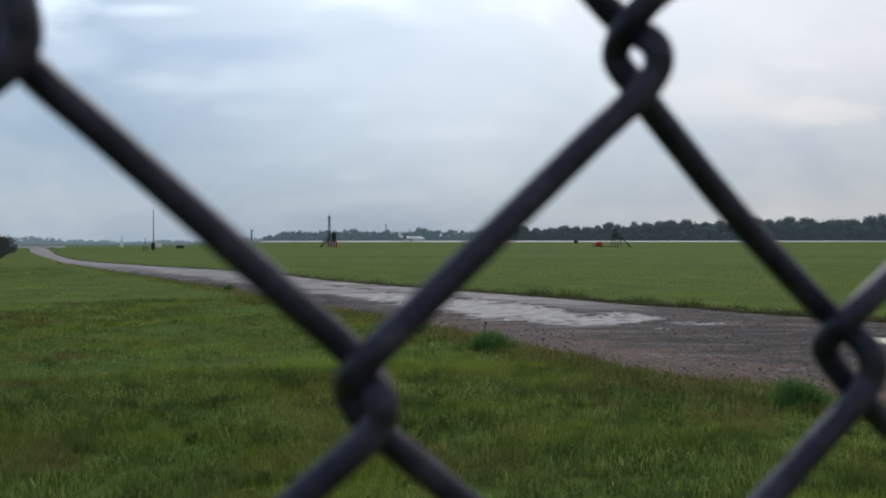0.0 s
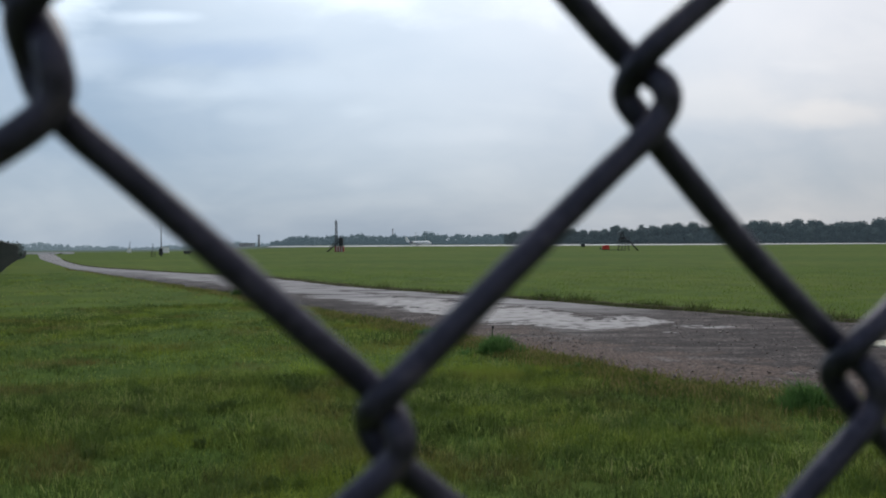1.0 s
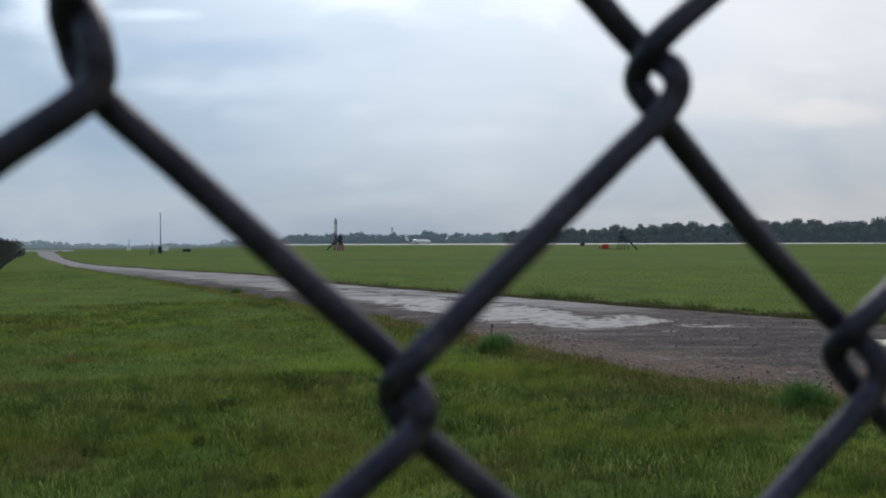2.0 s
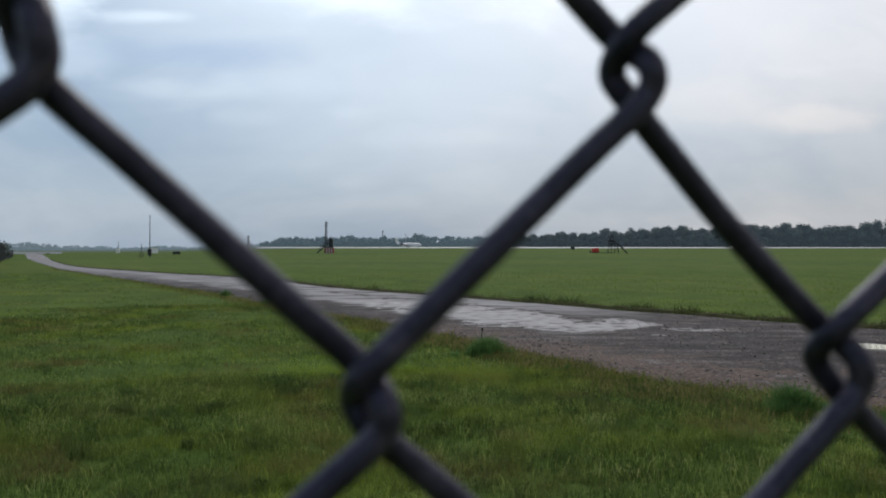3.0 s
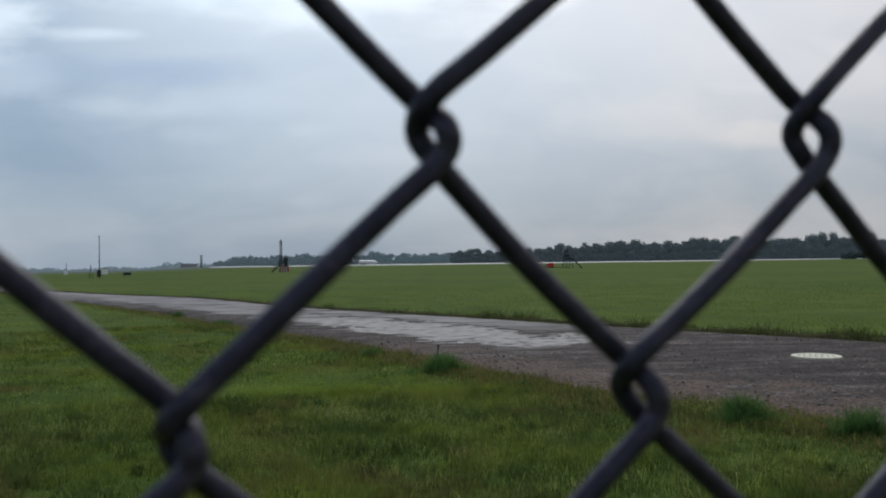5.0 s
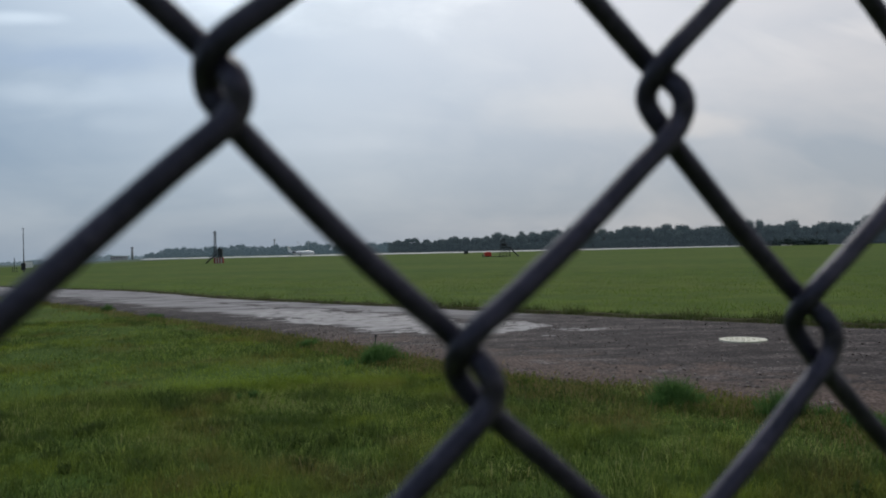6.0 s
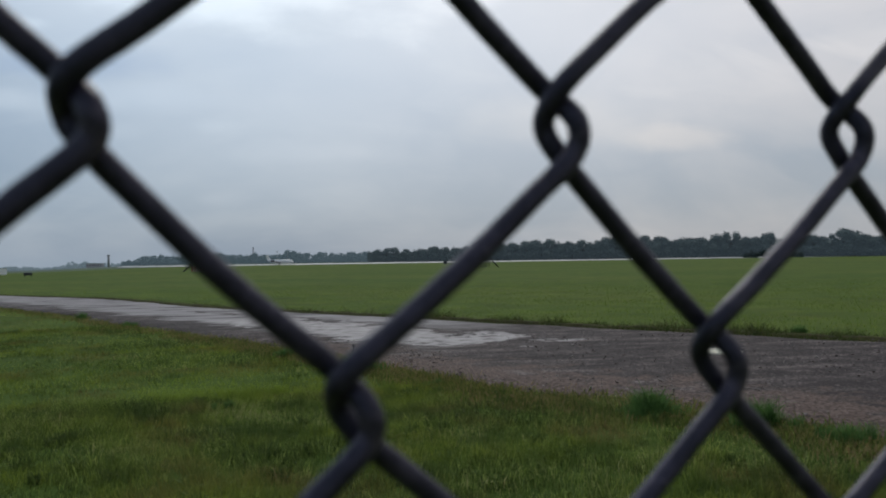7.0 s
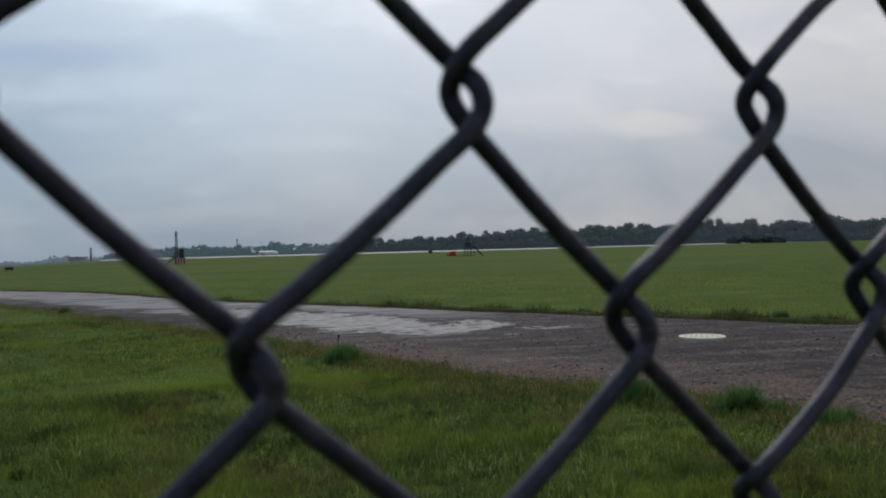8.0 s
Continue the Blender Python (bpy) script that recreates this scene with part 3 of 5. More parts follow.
def smooth_line(pts, n):
    """n points, evenly by parameter, on a smooth curve through pts."""
    P = [Vector((*q, 0)) for q in pts]
    P = [2 * P[0] - P[1], *P, 2 * P[-1] - P[-2]]
    res = []
    for k in range(n):
        s = k / (n - 1) * (len(pts) - 1)
        i = min(int(s), len(pts) - 2)
        t = s - i
        p0, p1, p2, p3 = P[i:i + 4]
        res.append(0.5 * ((2 * p1) + (p2 - p0) * t + (2 * p0 - 5 * p1 + 4 * p2 - p3) * t * t + (3 * p1 - p0 - 3 * p2 + p3) * t ** 3))
    return res


NEAR_EDGE = [(-197, 388), (-92, 182), (-53, 105.6), (-27.5, 58), (-21.0, 47.4), (-12.2, 33.8), (-7.2, 26.1), (-3.6, 20), (-1.1, 15.9), (0.3, 13.3), (1.4, 11.0), (2.5, 9.0), (3.6, 7.9), (4.4, 6.4), (5.2, 4.8), (8, 2.5)]
FAR_EDGE = [(-182, 373), (-95, 198), (-54.5, 114), (-28.6, 63), (-16.2, 45.4), (-8.9, 37.4), (-3.9, 29.2), (-0.8, 25.2), (1.4, 22.6), (3.5, 20.0), (5.2, 17.9), (7.3, 15.4), (9.0, 13.4), (10.1, 12.3), (12.5, 9.6), (16, 5.8)]


def make_ground():
    rings = [0.0, 2.0, 3.0] + [3.0 * 1.045 ** k for k in range(1, 166)]
    seg = 160
    verts, faces = [(0, 0, 0)], []
    for r in rings[1:]:
        for k in range(seg):
            a = 2 * math.pi * k / seg
            x, y = r * math.sin(a), r * math.cos(a)
            z = ground_z(x, y)
            if r < 60:
                z += 0.05 * noise.noise((x * 0.35, y * 0.35, 0)) * min(1, 60 / (r + 1) - 1)
            verts.append((x, y, z - 0.05 if r < 60 else z - 0.02))
    for k in range(seg):
        faces.append((0, 1 + (k + 1) % seg, 1 + k))
    for j in range(len(rings) - 2):
        for k in range(seg):
            p, q = 1 + j * seg + k, 1 + j * seg + (k + 1) % seg
            faces.append((p, q, q + seg, p + seg))
    me = mesh_of("ground", verts, faces, M_GROUND, True)
    tagged(new("ground", me), "mown green grass of a flat airfield", "ground", kind="structure")


def road_lines(n=260):
    return smooth_line(NEAR_EDGE, n), smooth_line(FAR_EDGE, n)


def make_road():
    near, far = road_lines()
    cols = 18
    verts, faces, uvs = [], [], []
    n = len(near)
    for i in range(n):
        w = (far[i] - near[i]).length
        cu = (i / (n - 1) * 15 - 9.6)  # 0 where the bare gravel apron begins
        for j in range(cols + 1):
            v = j / cols
            p = near[i].lerp(far[i], v)
            edge = 1.0 if j in (0, cols) else 0.0
            jig = edge * 0.28 * noise.fractal((p.x * 1.3, p.y * 1.3, 3.0), 1.0, 2.0, 4)
            d = (far[i] - near[i]).normalized()
            p = p + d * jig
            rise = 0.02 * noise.noise((p.x * 0.6, p.y * 0.6, 7.0))
            sink = -0.06 if edge else 0.0
            verts.append((p.x, p.y, ground_z(p.x, p.y) + 0.025 + rise + sink))
            uvs.append((cu, v))
    for i in range(n - 1):
        for j in range(cols):
            k = i * (cols + 1) + j
            faces.append((k, k + cols + 1, k + cols + 2, k + 1))
    me = mesh_of("road", verts, faces, M_ROAD, True)
    lay = me.uv_layers.new(name="UVMap")
    for lp in me.loops:
        lay.data[lp.index].uv = uvs[lp.vertex_index]
    if me.polygons[0].normal.z < 0:
        me.flip_normals()
    tagged(new("road", me), "worn grey asphalt service road with gravel and pale patches", "road", kind="structure")


RW_DIR = Vector((750, 80, 0)).normalized()
RW_SIDE = Vector((-RW_DIR.y, RW_DIR.x, 0))
RW_POINT = Vector((-40, 726, 0))
RW_SLOPE = 0.019  # the runway lies on a bank, tilted towards the infield


def make_runway():
    verts, faces = [], []
    for i in range(41):
        s = -122 + 40.5 * i
        for w in (0.0, 45.0):
            p = RW_POINT + RW_DIR * s + RW_SIDE * w
            verts.append((p.x, p.y, -0.9 + RW_SLOPE * w))
            verts.append((p.x, p.y, -1.3))
    for i in range(40):
        k = i * 4
        faces += [(k, k + 4, k + 6, k + 2), (k, k + 1, k + 5, k + 4), (k + 2, k + 6, k + 7, k + 3)]
    me = mesh_of("runway", verts, faces, M_RUNWAY)
    tagged(new("runway", me), "pale concrete runway across the airfield", "runway", kind="structure")


def make_far_ground():
    """Paved apron where the service road ends, and far ground past it, paled to imitate haze."""
    for name, label, m, a0, a1, r0, r1, lift in (("taxiway", "grey concrete taxiway across the far end of the road", M_TAXI, -27.6, -24.8, 415, 640, 0.05), ("far_field", "far ground beyond the airfield, paled to imitate haze", M_HAZEFIELD, -40, -10, 640, 1880, 0.03)):
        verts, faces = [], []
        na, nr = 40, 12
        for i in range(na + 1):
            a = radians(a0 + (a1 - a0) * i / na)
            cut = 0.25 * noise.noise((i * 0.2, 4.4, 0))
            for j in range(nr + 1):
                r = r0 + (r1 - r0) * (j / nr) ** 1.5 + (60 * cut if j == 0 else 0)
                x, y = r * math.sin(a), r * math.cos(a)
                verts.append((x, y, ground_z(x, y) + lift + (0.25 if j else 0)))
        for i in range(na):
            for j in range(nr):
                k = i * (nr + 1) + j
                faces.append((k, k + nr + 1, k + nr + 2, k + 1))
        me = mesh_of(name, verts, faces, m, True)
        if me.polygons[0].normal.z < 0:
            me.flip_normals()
        tagged(new(name, me), label, "ground" if m is M_HAZEFIELD else "taxiway", kind="structure")


def make_bank():
    """Low broken lip of bare soil where the infield turf stands over the road."""
    near, far = road_lines(900)
    verts, faces = [], []
    for i in range(130, 897):
        d = (far[i] - near[i]).normalized()
        p = far[i]
        k = noise.fractal((p.x * 1.7, p.y * 1.7, 2.0), 1.0, 2.0, 4)
        h = 0.055 + 0.035 * noise.noise((p.x * 2.3, p.y * 2.3, 6.0))
        for off, z in ((-0.08 + 0.1 * k, -0.02), (0.04 + 0.1 * k, h * 0.85), (0.2 + 0.1 * k, h), (0.9, -0.04)):
            q = p + d * off
            verts.append((q.x, q.y, ground_z(q.x, q.y) + z))
    for i in range(766):
        for j in range(3):
            a = i * 4 + j
            faces.append((a, a + 1, a + 5, a + 4))
    me = mesh_of("verge_bank", verts, faces, M_SOIL)
    if me.polygons[1].normal.z < 0:
        me.flip_normals()
    tagged(new("verge_bank", me), "low dark soil lip along the far road edge", "bank", kind="structure")


make_ground()
make_road()
make_bank()
make_runway()
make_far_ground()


# ---- chain-link fence in front of the camera ----
WX, WZ, R = 0.0361, 0.0411, 0.00188
FENCE_YAW, FENCE_LEAN, RISE = 18.77, 2.22, 0.026  # rows of knots rise a little along the fence
U = Vector((math.cos(radians(FENCE_YAW)), math.sin(radians(FENCE_YAW)), 0))
NODE = Vector((-0.0436, 0.0855, 1.4808))


def tube(path, r, sides):
    verts, faces = [], []
    n = len(path)
    for i, p in enumerate(path):
        t = (path[min(i + 1, n - 1)] - path[max(i - 1, 0)]).normalized()
        sx = t.cross(Vector((0, 1, 0))).normalized()
        sy = t.cross(sx)
        for k in range(sides):
            a = 2 * math.pi * k / sides
            verts.append(p + (sx * math.cos(a) + sy * math.sin(a)) * r)
    for i in range(n - 1):
        for k in range(sides):
            p, q = i * sides + k, i * sides + (k + 1) % sides
            faces.append((p, q, q + sides, p + sides))
    faces.append(tuple(range(sides)))
    faces.append(tuple(range((n - 1) * sides, n * sides))[::-1])
    return verts, faces


def catmull(pts, per):
    res = []
    P = [2 * pts[0] - pts[1], *pts, 2 * pts[-1] - pts[-2]]
    for i in range(len(pts) - 1):
        p0, p1, p2, p3 = P[i:i + 4]
        for k in range(per):
            t = k / per
            res.append(0.5 * ((2 * p1) + (p2 - p0) * t + (2 * p0 - 5 * p1 + 4 * p2 - p3) * t * t + (3 * p1 - p0 - 3 * p2 + p3) * t ** 3))
    res.append(pts[-1])
    return res


# knots pulled out of the even lattice, by column and row, in metres: along, up, taller, skewed
PULLED = {(0, 1): (0.00012, 0.00016, -0.00003, -0.00002), (2, 1): (-0.00049, -0.00094, -0.00120, -0.00003), (1, 0): (0.00066, -0.00092, -0.00142, 0.00043),
          (3, 0): (-0.00049, -0.00068, -0.00033, -0.00072), (4, 1): (-0.00013, 0.00052, -0.00001, -0.00030), (5, 0): (-0.00008, 0.00029, 0.00068, -0.00121),
          (6, 1): (-0.00032, 0.00209, 0.00079, -0.00042), (7, 0): (0.00058, 0.00170, 0.00075, -0.00065), (6, -1): (-0.00074, 0.00043, 0.00007, -0.00012)}
# strands bent out of line between two knots, by wire and lower row
BENT = {(2, 0): (-0.0006, -0.0006), (1, 0): (-0.0005, -0.0005), (3, 0): (-0.0005, -0.0005), (4, 0): (-0.0004, -0.0004), (6, 0): (-0.0005, -0.0005),
        (2, -1): (0.0006, -0.0006), (3, -1): (0.0005, -0.0006), (4, -1): (0.0006, -0.0006), (5, -1): (0.0006, -0.0006),
        (4, 1): (-0.0010, 0.0011), (6, -1): (0.0019, -0.0014), (6, 1): (-0.0013, 0.0014)}


def wire_mesh(rows_low, rows_high, k=None):
    """One wire of the fabric: a flat spiral that winds between two columns of knots; x along the fence, y through it, z up."""
    deep = 0.00215
    pts = []
    for j in range(rows_low, rows_high + 1):
        z = j * WZ
        if j % 2:  # knot on the near column: comes from behind, leaves in front
            s, x, back = -1, 0.0, 1
        else:  # knot on the next column: comes in front, leaves behind
            s, x, back = 1, WX, -1
        hook, lean, over = 0.00548, -0.00110, 0.0013
        if k is not None:
            dx, dz, taller, skewed = PULLED.get((k + (j % 2 == 0), j + k % 2), (0.0, 0.0, 0.0, 0.0))
            x, z, hook, lean, over = x + dx, z + dz, hook + taller, lean + skewed, over + 0.1 * taller
        low = Vector((x - s * 0.0002 - lean, back * deep, z - hook))
        if pts:  # straight strand between two knots
            dx, dz = BENT.get((k, j - 1), (0.0, 0.0))
            off = Vector((dx, 0, dz))
            pts += [pts[-1].lerp(low, 0.22) + off * 0.6, pts[-1].lerp(low, 0.5) + off, pts[-1].lerp(low, 0.78) + off * 0.6]
        pts += [low, Vector((x + s * over, back * 0.0028, z)), Vector((x - s * 0.0002 + lean, -back * deep, z + hook))]
    verts, faces = tube([Vector((q.x, q.y, q.z + q.x * RISE)) for q in catmull(pts, 6)], R, 14)
    return mesh_of("wire", verts, faces, M_WIRE, True)


def make_near_fence():
    base = pose(*NODE, FENCE_LEAN, 0, FENCE_YAW)
    fence = empty("chain_link_fence", base, "dark weathered chain-link fence of interlocked wire", "fence")
    me = wire_mesh(-36, 14)
    for k in range(-42, 46):
        w = new("wire", wire_mesh(-36, 14, k) if -2 <= k <= 8 else me)
        w.parent = fence
        # a knot of this wire's near column lies at column k
        w.location = (k * WX, 0, (0 if k % 2 == 0 else WZ) + k * WX * RISE)
    zt, zb = 15.6 * WZ, -36.0 * WZ
    for s in (-42.5, 46.5):
        bm = bmesh.new()
        beam(bm, (s * WX, 0.03, zb - 0.02), (s * WX, 0.03, zt), 0.024, sides=16)
        part("post", bm, M_POST, fence, "dark weathered round post", True)
    bm = bmesh.new()
    beam(bm, (-42.5 * WX, 0.03, zt), (46.5 * WX, 0.03, zt), 0.021, sides=16)
    part("top_rail", bm, M_POST, fence, "dark weathered top rail", True)


make_near_fence()


# ---- the same fence running away beside the road ----
def make_side_fence():
    start, head = Vector((-1.549, -0.399, 0)), Vector((-0.4586, 0.8886, 0))
    length, top = 333.0, 1.75
    fence = empty("boundary_fence", pose(start.x, start.y, 0), "long dark chain-link boundary fence beside the grass", "fence")
    verts, faces = [], []
    n = int(length / 0.075)
    side = Vector((-head.y, head.x, 0))
    for d in (1, -1):
        for k in range(n):
            s = k * 0.075
            a = head * s
            c = head * (s + d * top * 0.86)
            za, zc = ground_z(*(start + a).xy), ground_z(*(start + c).xy)
            i = len(verts)
            off = side * 0.004 * d
            for p, z in ((a, za), (c, zc + top)):
                for q in (side * 0.0028, head * 0.0028, -side * 0.0028):
                    verts.append((p.x + q.x + off.x, p.y + q.y + off.y, z))
            faces += [(i, i + 1, i + 4, i + 3), (i + 1, i + 2, i + 5, i + 4), (i + 2, i, i + 3, i + 5)]
    ob = new("wire_fabric", mesh_of("wire_fabric", verts, faces, M_FARWIRE))
    ob.parent = fence
    tagged(ob, "dark diamond wire fabric", kind="stuff")
    pm = None
    for k in range(int(length / 3) + 1):
        p = head * (3 * k)
        if pm is None:
            bm = bmesh.new()
            beam(bm, (0, 0, -0.1), (0, 0, top + 0.04), 0.03, sides=8)
            o = part("post", bm, M_POST, fence)
            pm = o.data
        else:
            o = new("post", pm)
            o.parent = fence
        o.location = (p.x, p.y, ground_z(*(start + p).xy))
    bm = bmesh.new()
    for k in range(int(length / 3)):
        p, q = head * 3 * k, head * 3 * (k + 1)
        beam(bm, (p.x, p.y, top + ground_z(*(start + p).xy)), (q.x, q.y, top + ground_z(*(start + q).xy)), 0.022, sides=6)
    part("top_rail", bm, M_POST, fence)


make_side_fence()


# ---- trees ----
def crown_arrays(rng, h, w, leaves=2600, size=1.0):
    """Leafy crown: an uneven inner mass under a deep shell of loose leaf clumps."""
    verts, faces = [], []
    ico = bmesh.new()
    bmesh.ops.create_icosphere(ico, subdivisions=2, radius=1)
    iv = [v.co.copy() for v in ico.verts]
    fc = [[v.index for v in q.verts] for q in ico.faces]
    ico.free()
    lumps = []
    for k in range(13):
        a = rng.uniform(0, 2 * math.pi)
        zz = rng.uniform(0.2, 0.84)
        rr = w * 0.42 * math.sqrt(rng.random()) * (1.15 - 1.1 * abs(zz - 0.45))
        lumps.append((Vector((rr * math.cos(a), rr * math.sin(a), h * zz)), w * rng.uniform(0.12, 0.24)))
    for c, r in lumps:
        i = len(verts)
        sd = rng.uniform(0, 90)
        for v in iv:
            k = 0.72 + 0.6 * noise.noise(v * 2.3 + Vector((sd, 0, 0)))
            verts.append(c + Vector((v.x, v.y, v.z * 0.85)) * r * k)
        faces += [[i + q for q in t] for t in fc]
    for k in range(leaves):
        c, r = lumps[rng.randrange(len(lumps))]
        d = Vector((rng.gauss(0, 1), rng.gauss(0, 1), rng.gauss(0.2, 1))).normalized()
        p = c + d * r * rng.uniform(0.6, 1.25)
        s = rng.uniform(0.03, 0.07) * w * size
        i = len(verts)
        for _ in range(3):
            verts.append(p + Vector((rng.uniform(-s, s), rng.uniform(-s, s), rng.uniform(-s, s))))
        faces.append([i, i + 1, i + 2])
    return verts, faces


def trunk_bm(rng, h):
    bm = bmesh.new()
    lean = Vector((rng.uniform(-0.04, 0.04) * h, rng.uniform(-0.04, 0.04) * h, h * 0.55))
    beam(bm, (0, 0, -0.3), lean, h * 0.022, h * 0.011, 8)
    for k in range(5):
        a = 2 * math.pi * (k + rng.random()) / 5
        s = lean * rng.uniform(0.45, 0.95)
        beam(bm, s, s + Vector((math.cos(a) * h * 0.2, math.sin(a) * h * 0.2, h * rng.uniform(0.15, 0.3))), h * 0.009, h * 0.003, 6)
    return bm


def tree_line():
    rng = random.Random(5)
    kinds = []
    for k in range(6):
        v, f = crown_arrays(rng, 20.0, 14.0)
        kinds.append((np.array([tuple(q) for q in v]), f))
    rough = []
    for k in range(5):
        v, f = crown_arrays(rng, 20.0, 14.0, 800, 1.7)
        rough.append((np.array([tuple(q) for q in v]), f))
    protos = []
    for k in range(6):
        t = empty("tree", pose(0, -3000 - 40 * k, 0), "broad dark green deciduous tree on the far field edge", "tree", "trees behind the runway")
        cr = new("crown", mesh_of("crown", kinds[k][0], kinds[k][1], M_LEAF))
        cr.parent = t
        part("trunk", trunk_bm(rng, 20.0), M_BARK, t)
        protos.append(t)
    used = set()

    def put(az, d, h, squeeze=1.0):
        k = rng.randrange(6)
        m = pose(d * math.sin(radians(az)), d * math.cos(radians(az)), -1.0, 0, 0, rng.uniform(0, 360))
        if k in used:
            t = copy_thing(protos[k], m)
        else:
            t = protos[k]
            t.matrix_basis = m
            used.add(k)
        s = h / 20.0
        t.scale = (s * squeeze, s * squeeze, s)

    woods = {"near": ([], [], 0), "mid": ([], [], 0), "far": ([], [], 0)}

    def mass(which, az, d, h, squeeze=1.0):
        vs, fs, n = woods[which]
        v, f = kinds[rng.randrange(6)] if which == "near" else rough[rng.randrange(5)]
        s, r = h / 20.0, rng.uniform(0, 6.28)
        c, q = math.cos(r), math.sin(r)
        w = np.empty_like(v)
        w[:, 0] = (v[:, 0] * c - v[:, 1] * q) * s * squeeze + d * math.sin(radians(az))
        w[:, 1] = (v[:, 0] * q + v[:, 1] * c) * s * squeeze + d * math.cos(radians(az))
        w[:, 2] = v[:, 2] * s + ground_z(d * math.sin(radians(az)), d * math.cos(radians(az))) - {"near": 0.12, "mid": 0.2, "far": 0.3}[which] * h
        vs.append(w)
        fs.append(np.array(f) + n)
        woods[which] = (vs, fs, n + len(v))

    def top(az):
        """Crown height along the tree line, by bearing: taller groups with dips between them."""
        base = 17.0 + min(az - 4.2, 16) * 0.64 + 3.0 * noise.noise((az * 0.55, 8.1, 0))
        return base + 2.0 * noise.noise((az * 2.7, 1.2, 0))

    def reach(az):
        return 980.0

    az = 4.4
    while az < 48:
        put(az, reach(az) + rng.uniform(-8, 8), top(az) * rng.uniform(0.82, 1.1), rng.uniform(0.95, 1.35))
        az += rng.uniform(0.42, 0.78)
    for row in range(1, 3):
        az = 4.2
        while az < 49:
            mass("near", az, reach(az) + 14 * row + rng.uniform(-5, 5), top(az) * rng.uniform(0.82, 1.02), rng.uniform(1.0, 1.4))
            az += rng.uniform(0.5, 0.9)
    # undergrowth closing the foot of the wood
    az = 4.3
    while az < 49:
        mass("near", az, reach(az) - 6 + rng.uniform(-4, 4), top(az) * rng.uniform(0.3, 0.5), 1.9)
        mass("near", az + 0.2, reach(az) + 45, top(az) * rng.uniform(0.7, 0.85), 1.7)
        az += 0.45
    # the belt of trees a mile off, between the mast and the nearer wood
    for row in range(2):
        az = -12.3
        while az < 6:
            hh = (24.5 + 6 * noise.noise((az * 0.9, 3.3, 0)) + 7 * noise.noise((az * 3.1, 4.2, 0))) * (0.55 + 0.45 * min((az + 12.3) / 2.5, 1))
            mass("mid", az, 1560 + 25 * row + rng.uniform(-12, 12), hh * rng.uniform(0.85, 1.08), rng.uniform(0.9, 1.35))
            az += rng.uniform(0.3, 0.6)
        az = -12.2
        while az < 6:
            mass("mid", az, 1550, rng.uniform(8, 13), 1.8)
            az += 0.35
    # low, hazier woods far to the west and beyond
    az = -34.0
    while az < -9:
        hh = 11 + 5 * noise.noise((az * 0.5, 5.5, 0)) + 2 * noise.noise((az * 2.1, 2.5, 0))
        mass("far", az, 2050 + rng.uniform(-50, 50), max(hh, 5.0) * 1.2, rng.uniform(1.3, 2.0))
        mass("far", az, 1990, max(hh, 5.0) * 0.8, 3.0)
        az += rng.uniform(0.2, 0.42)
    for az, hh in ((-28.0, 19), (-27.6, 23), (-27.2, 25), (-26.8, 27), (-26.4, 25), (-26.0, 23), (-25.6, 22), (-25.2, 19), (-15.6, 22), (-15.2, 24), (-14.6, 23)):
        mass("far", az, 1900, hh, 1.1)
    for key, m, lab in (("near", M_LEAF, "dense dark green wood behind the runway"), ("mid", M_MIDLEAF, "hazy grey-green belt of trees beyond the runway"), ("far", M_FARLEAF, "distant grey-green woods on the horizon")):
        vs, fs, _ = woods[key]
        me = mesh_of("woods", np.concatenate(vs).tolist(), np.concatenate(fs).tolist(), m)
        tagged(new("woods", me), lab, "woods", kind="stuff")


tree_line()


def make_shrubs():
    rng = random.Random(11)
    head, side = Vector((-0.4586, 0.8886, 0)), Vector((-0.8886, -0.4586, 0))
    start = Vector((-3.2, 2.8, 0))
    for k in range(16):
        d = 46 + 11 * k + rng.uniform(-3, 3)
        p = start + head * d + side * rng.uniform(1.4, 2.4)
        h = rng.uniform(1.7, 2.6) * (1 + d / 400)
        v, f = crown_arrays(rng, h, h * 1.3, 700, 1.2)
        c = empty("shrub", pose(p.x, p.y, ground_z(p.x, p.y) - 0.25 * h), "dark green shrub growing against the boundary fence", "shrub", "shrubs along the fence")
        o = new("foliage", mesh_of("foliage", v, f, M_SHRUB))
        o.parent = c
        bm = bmesh.new()
        beam(bm, (0, 0, 0), (0, 0, h * 0.7), 0.05, 0.02, 6)
        part("stem", bm, M_BARK, c)
    # a darker thicket standing out in front of the wood behind the runway
    for k in range(7):
        az, d, h = 29.7 + 0.48 * k, 905 + rng.uniform(-6, 6), rng.uniform(8.0, 10.5)
        x, y = d * math.sin(radians(az)), d * math.cos(radians(az))
        v, f = crown_arrays(rng, h, h * 1.25, 900, 1.3)
        c = empty("shrub", pose(x, y, ground_z(x, y) - 0.2 * h), "tall dark thicket shrub in front of the wood", "shrub", "thicket before the wood")
        o = new("foliage", mesh_of("foliage", v, f, M_SHRUB))
        o.parent = c
        bm = bmesh.new()
        beam(bm, (0, 0, 0), (0, 0, h * 0.7), 0.14, 0.05, 6)
        part("stem", bm, M_BARK, c)


make_shrubs()


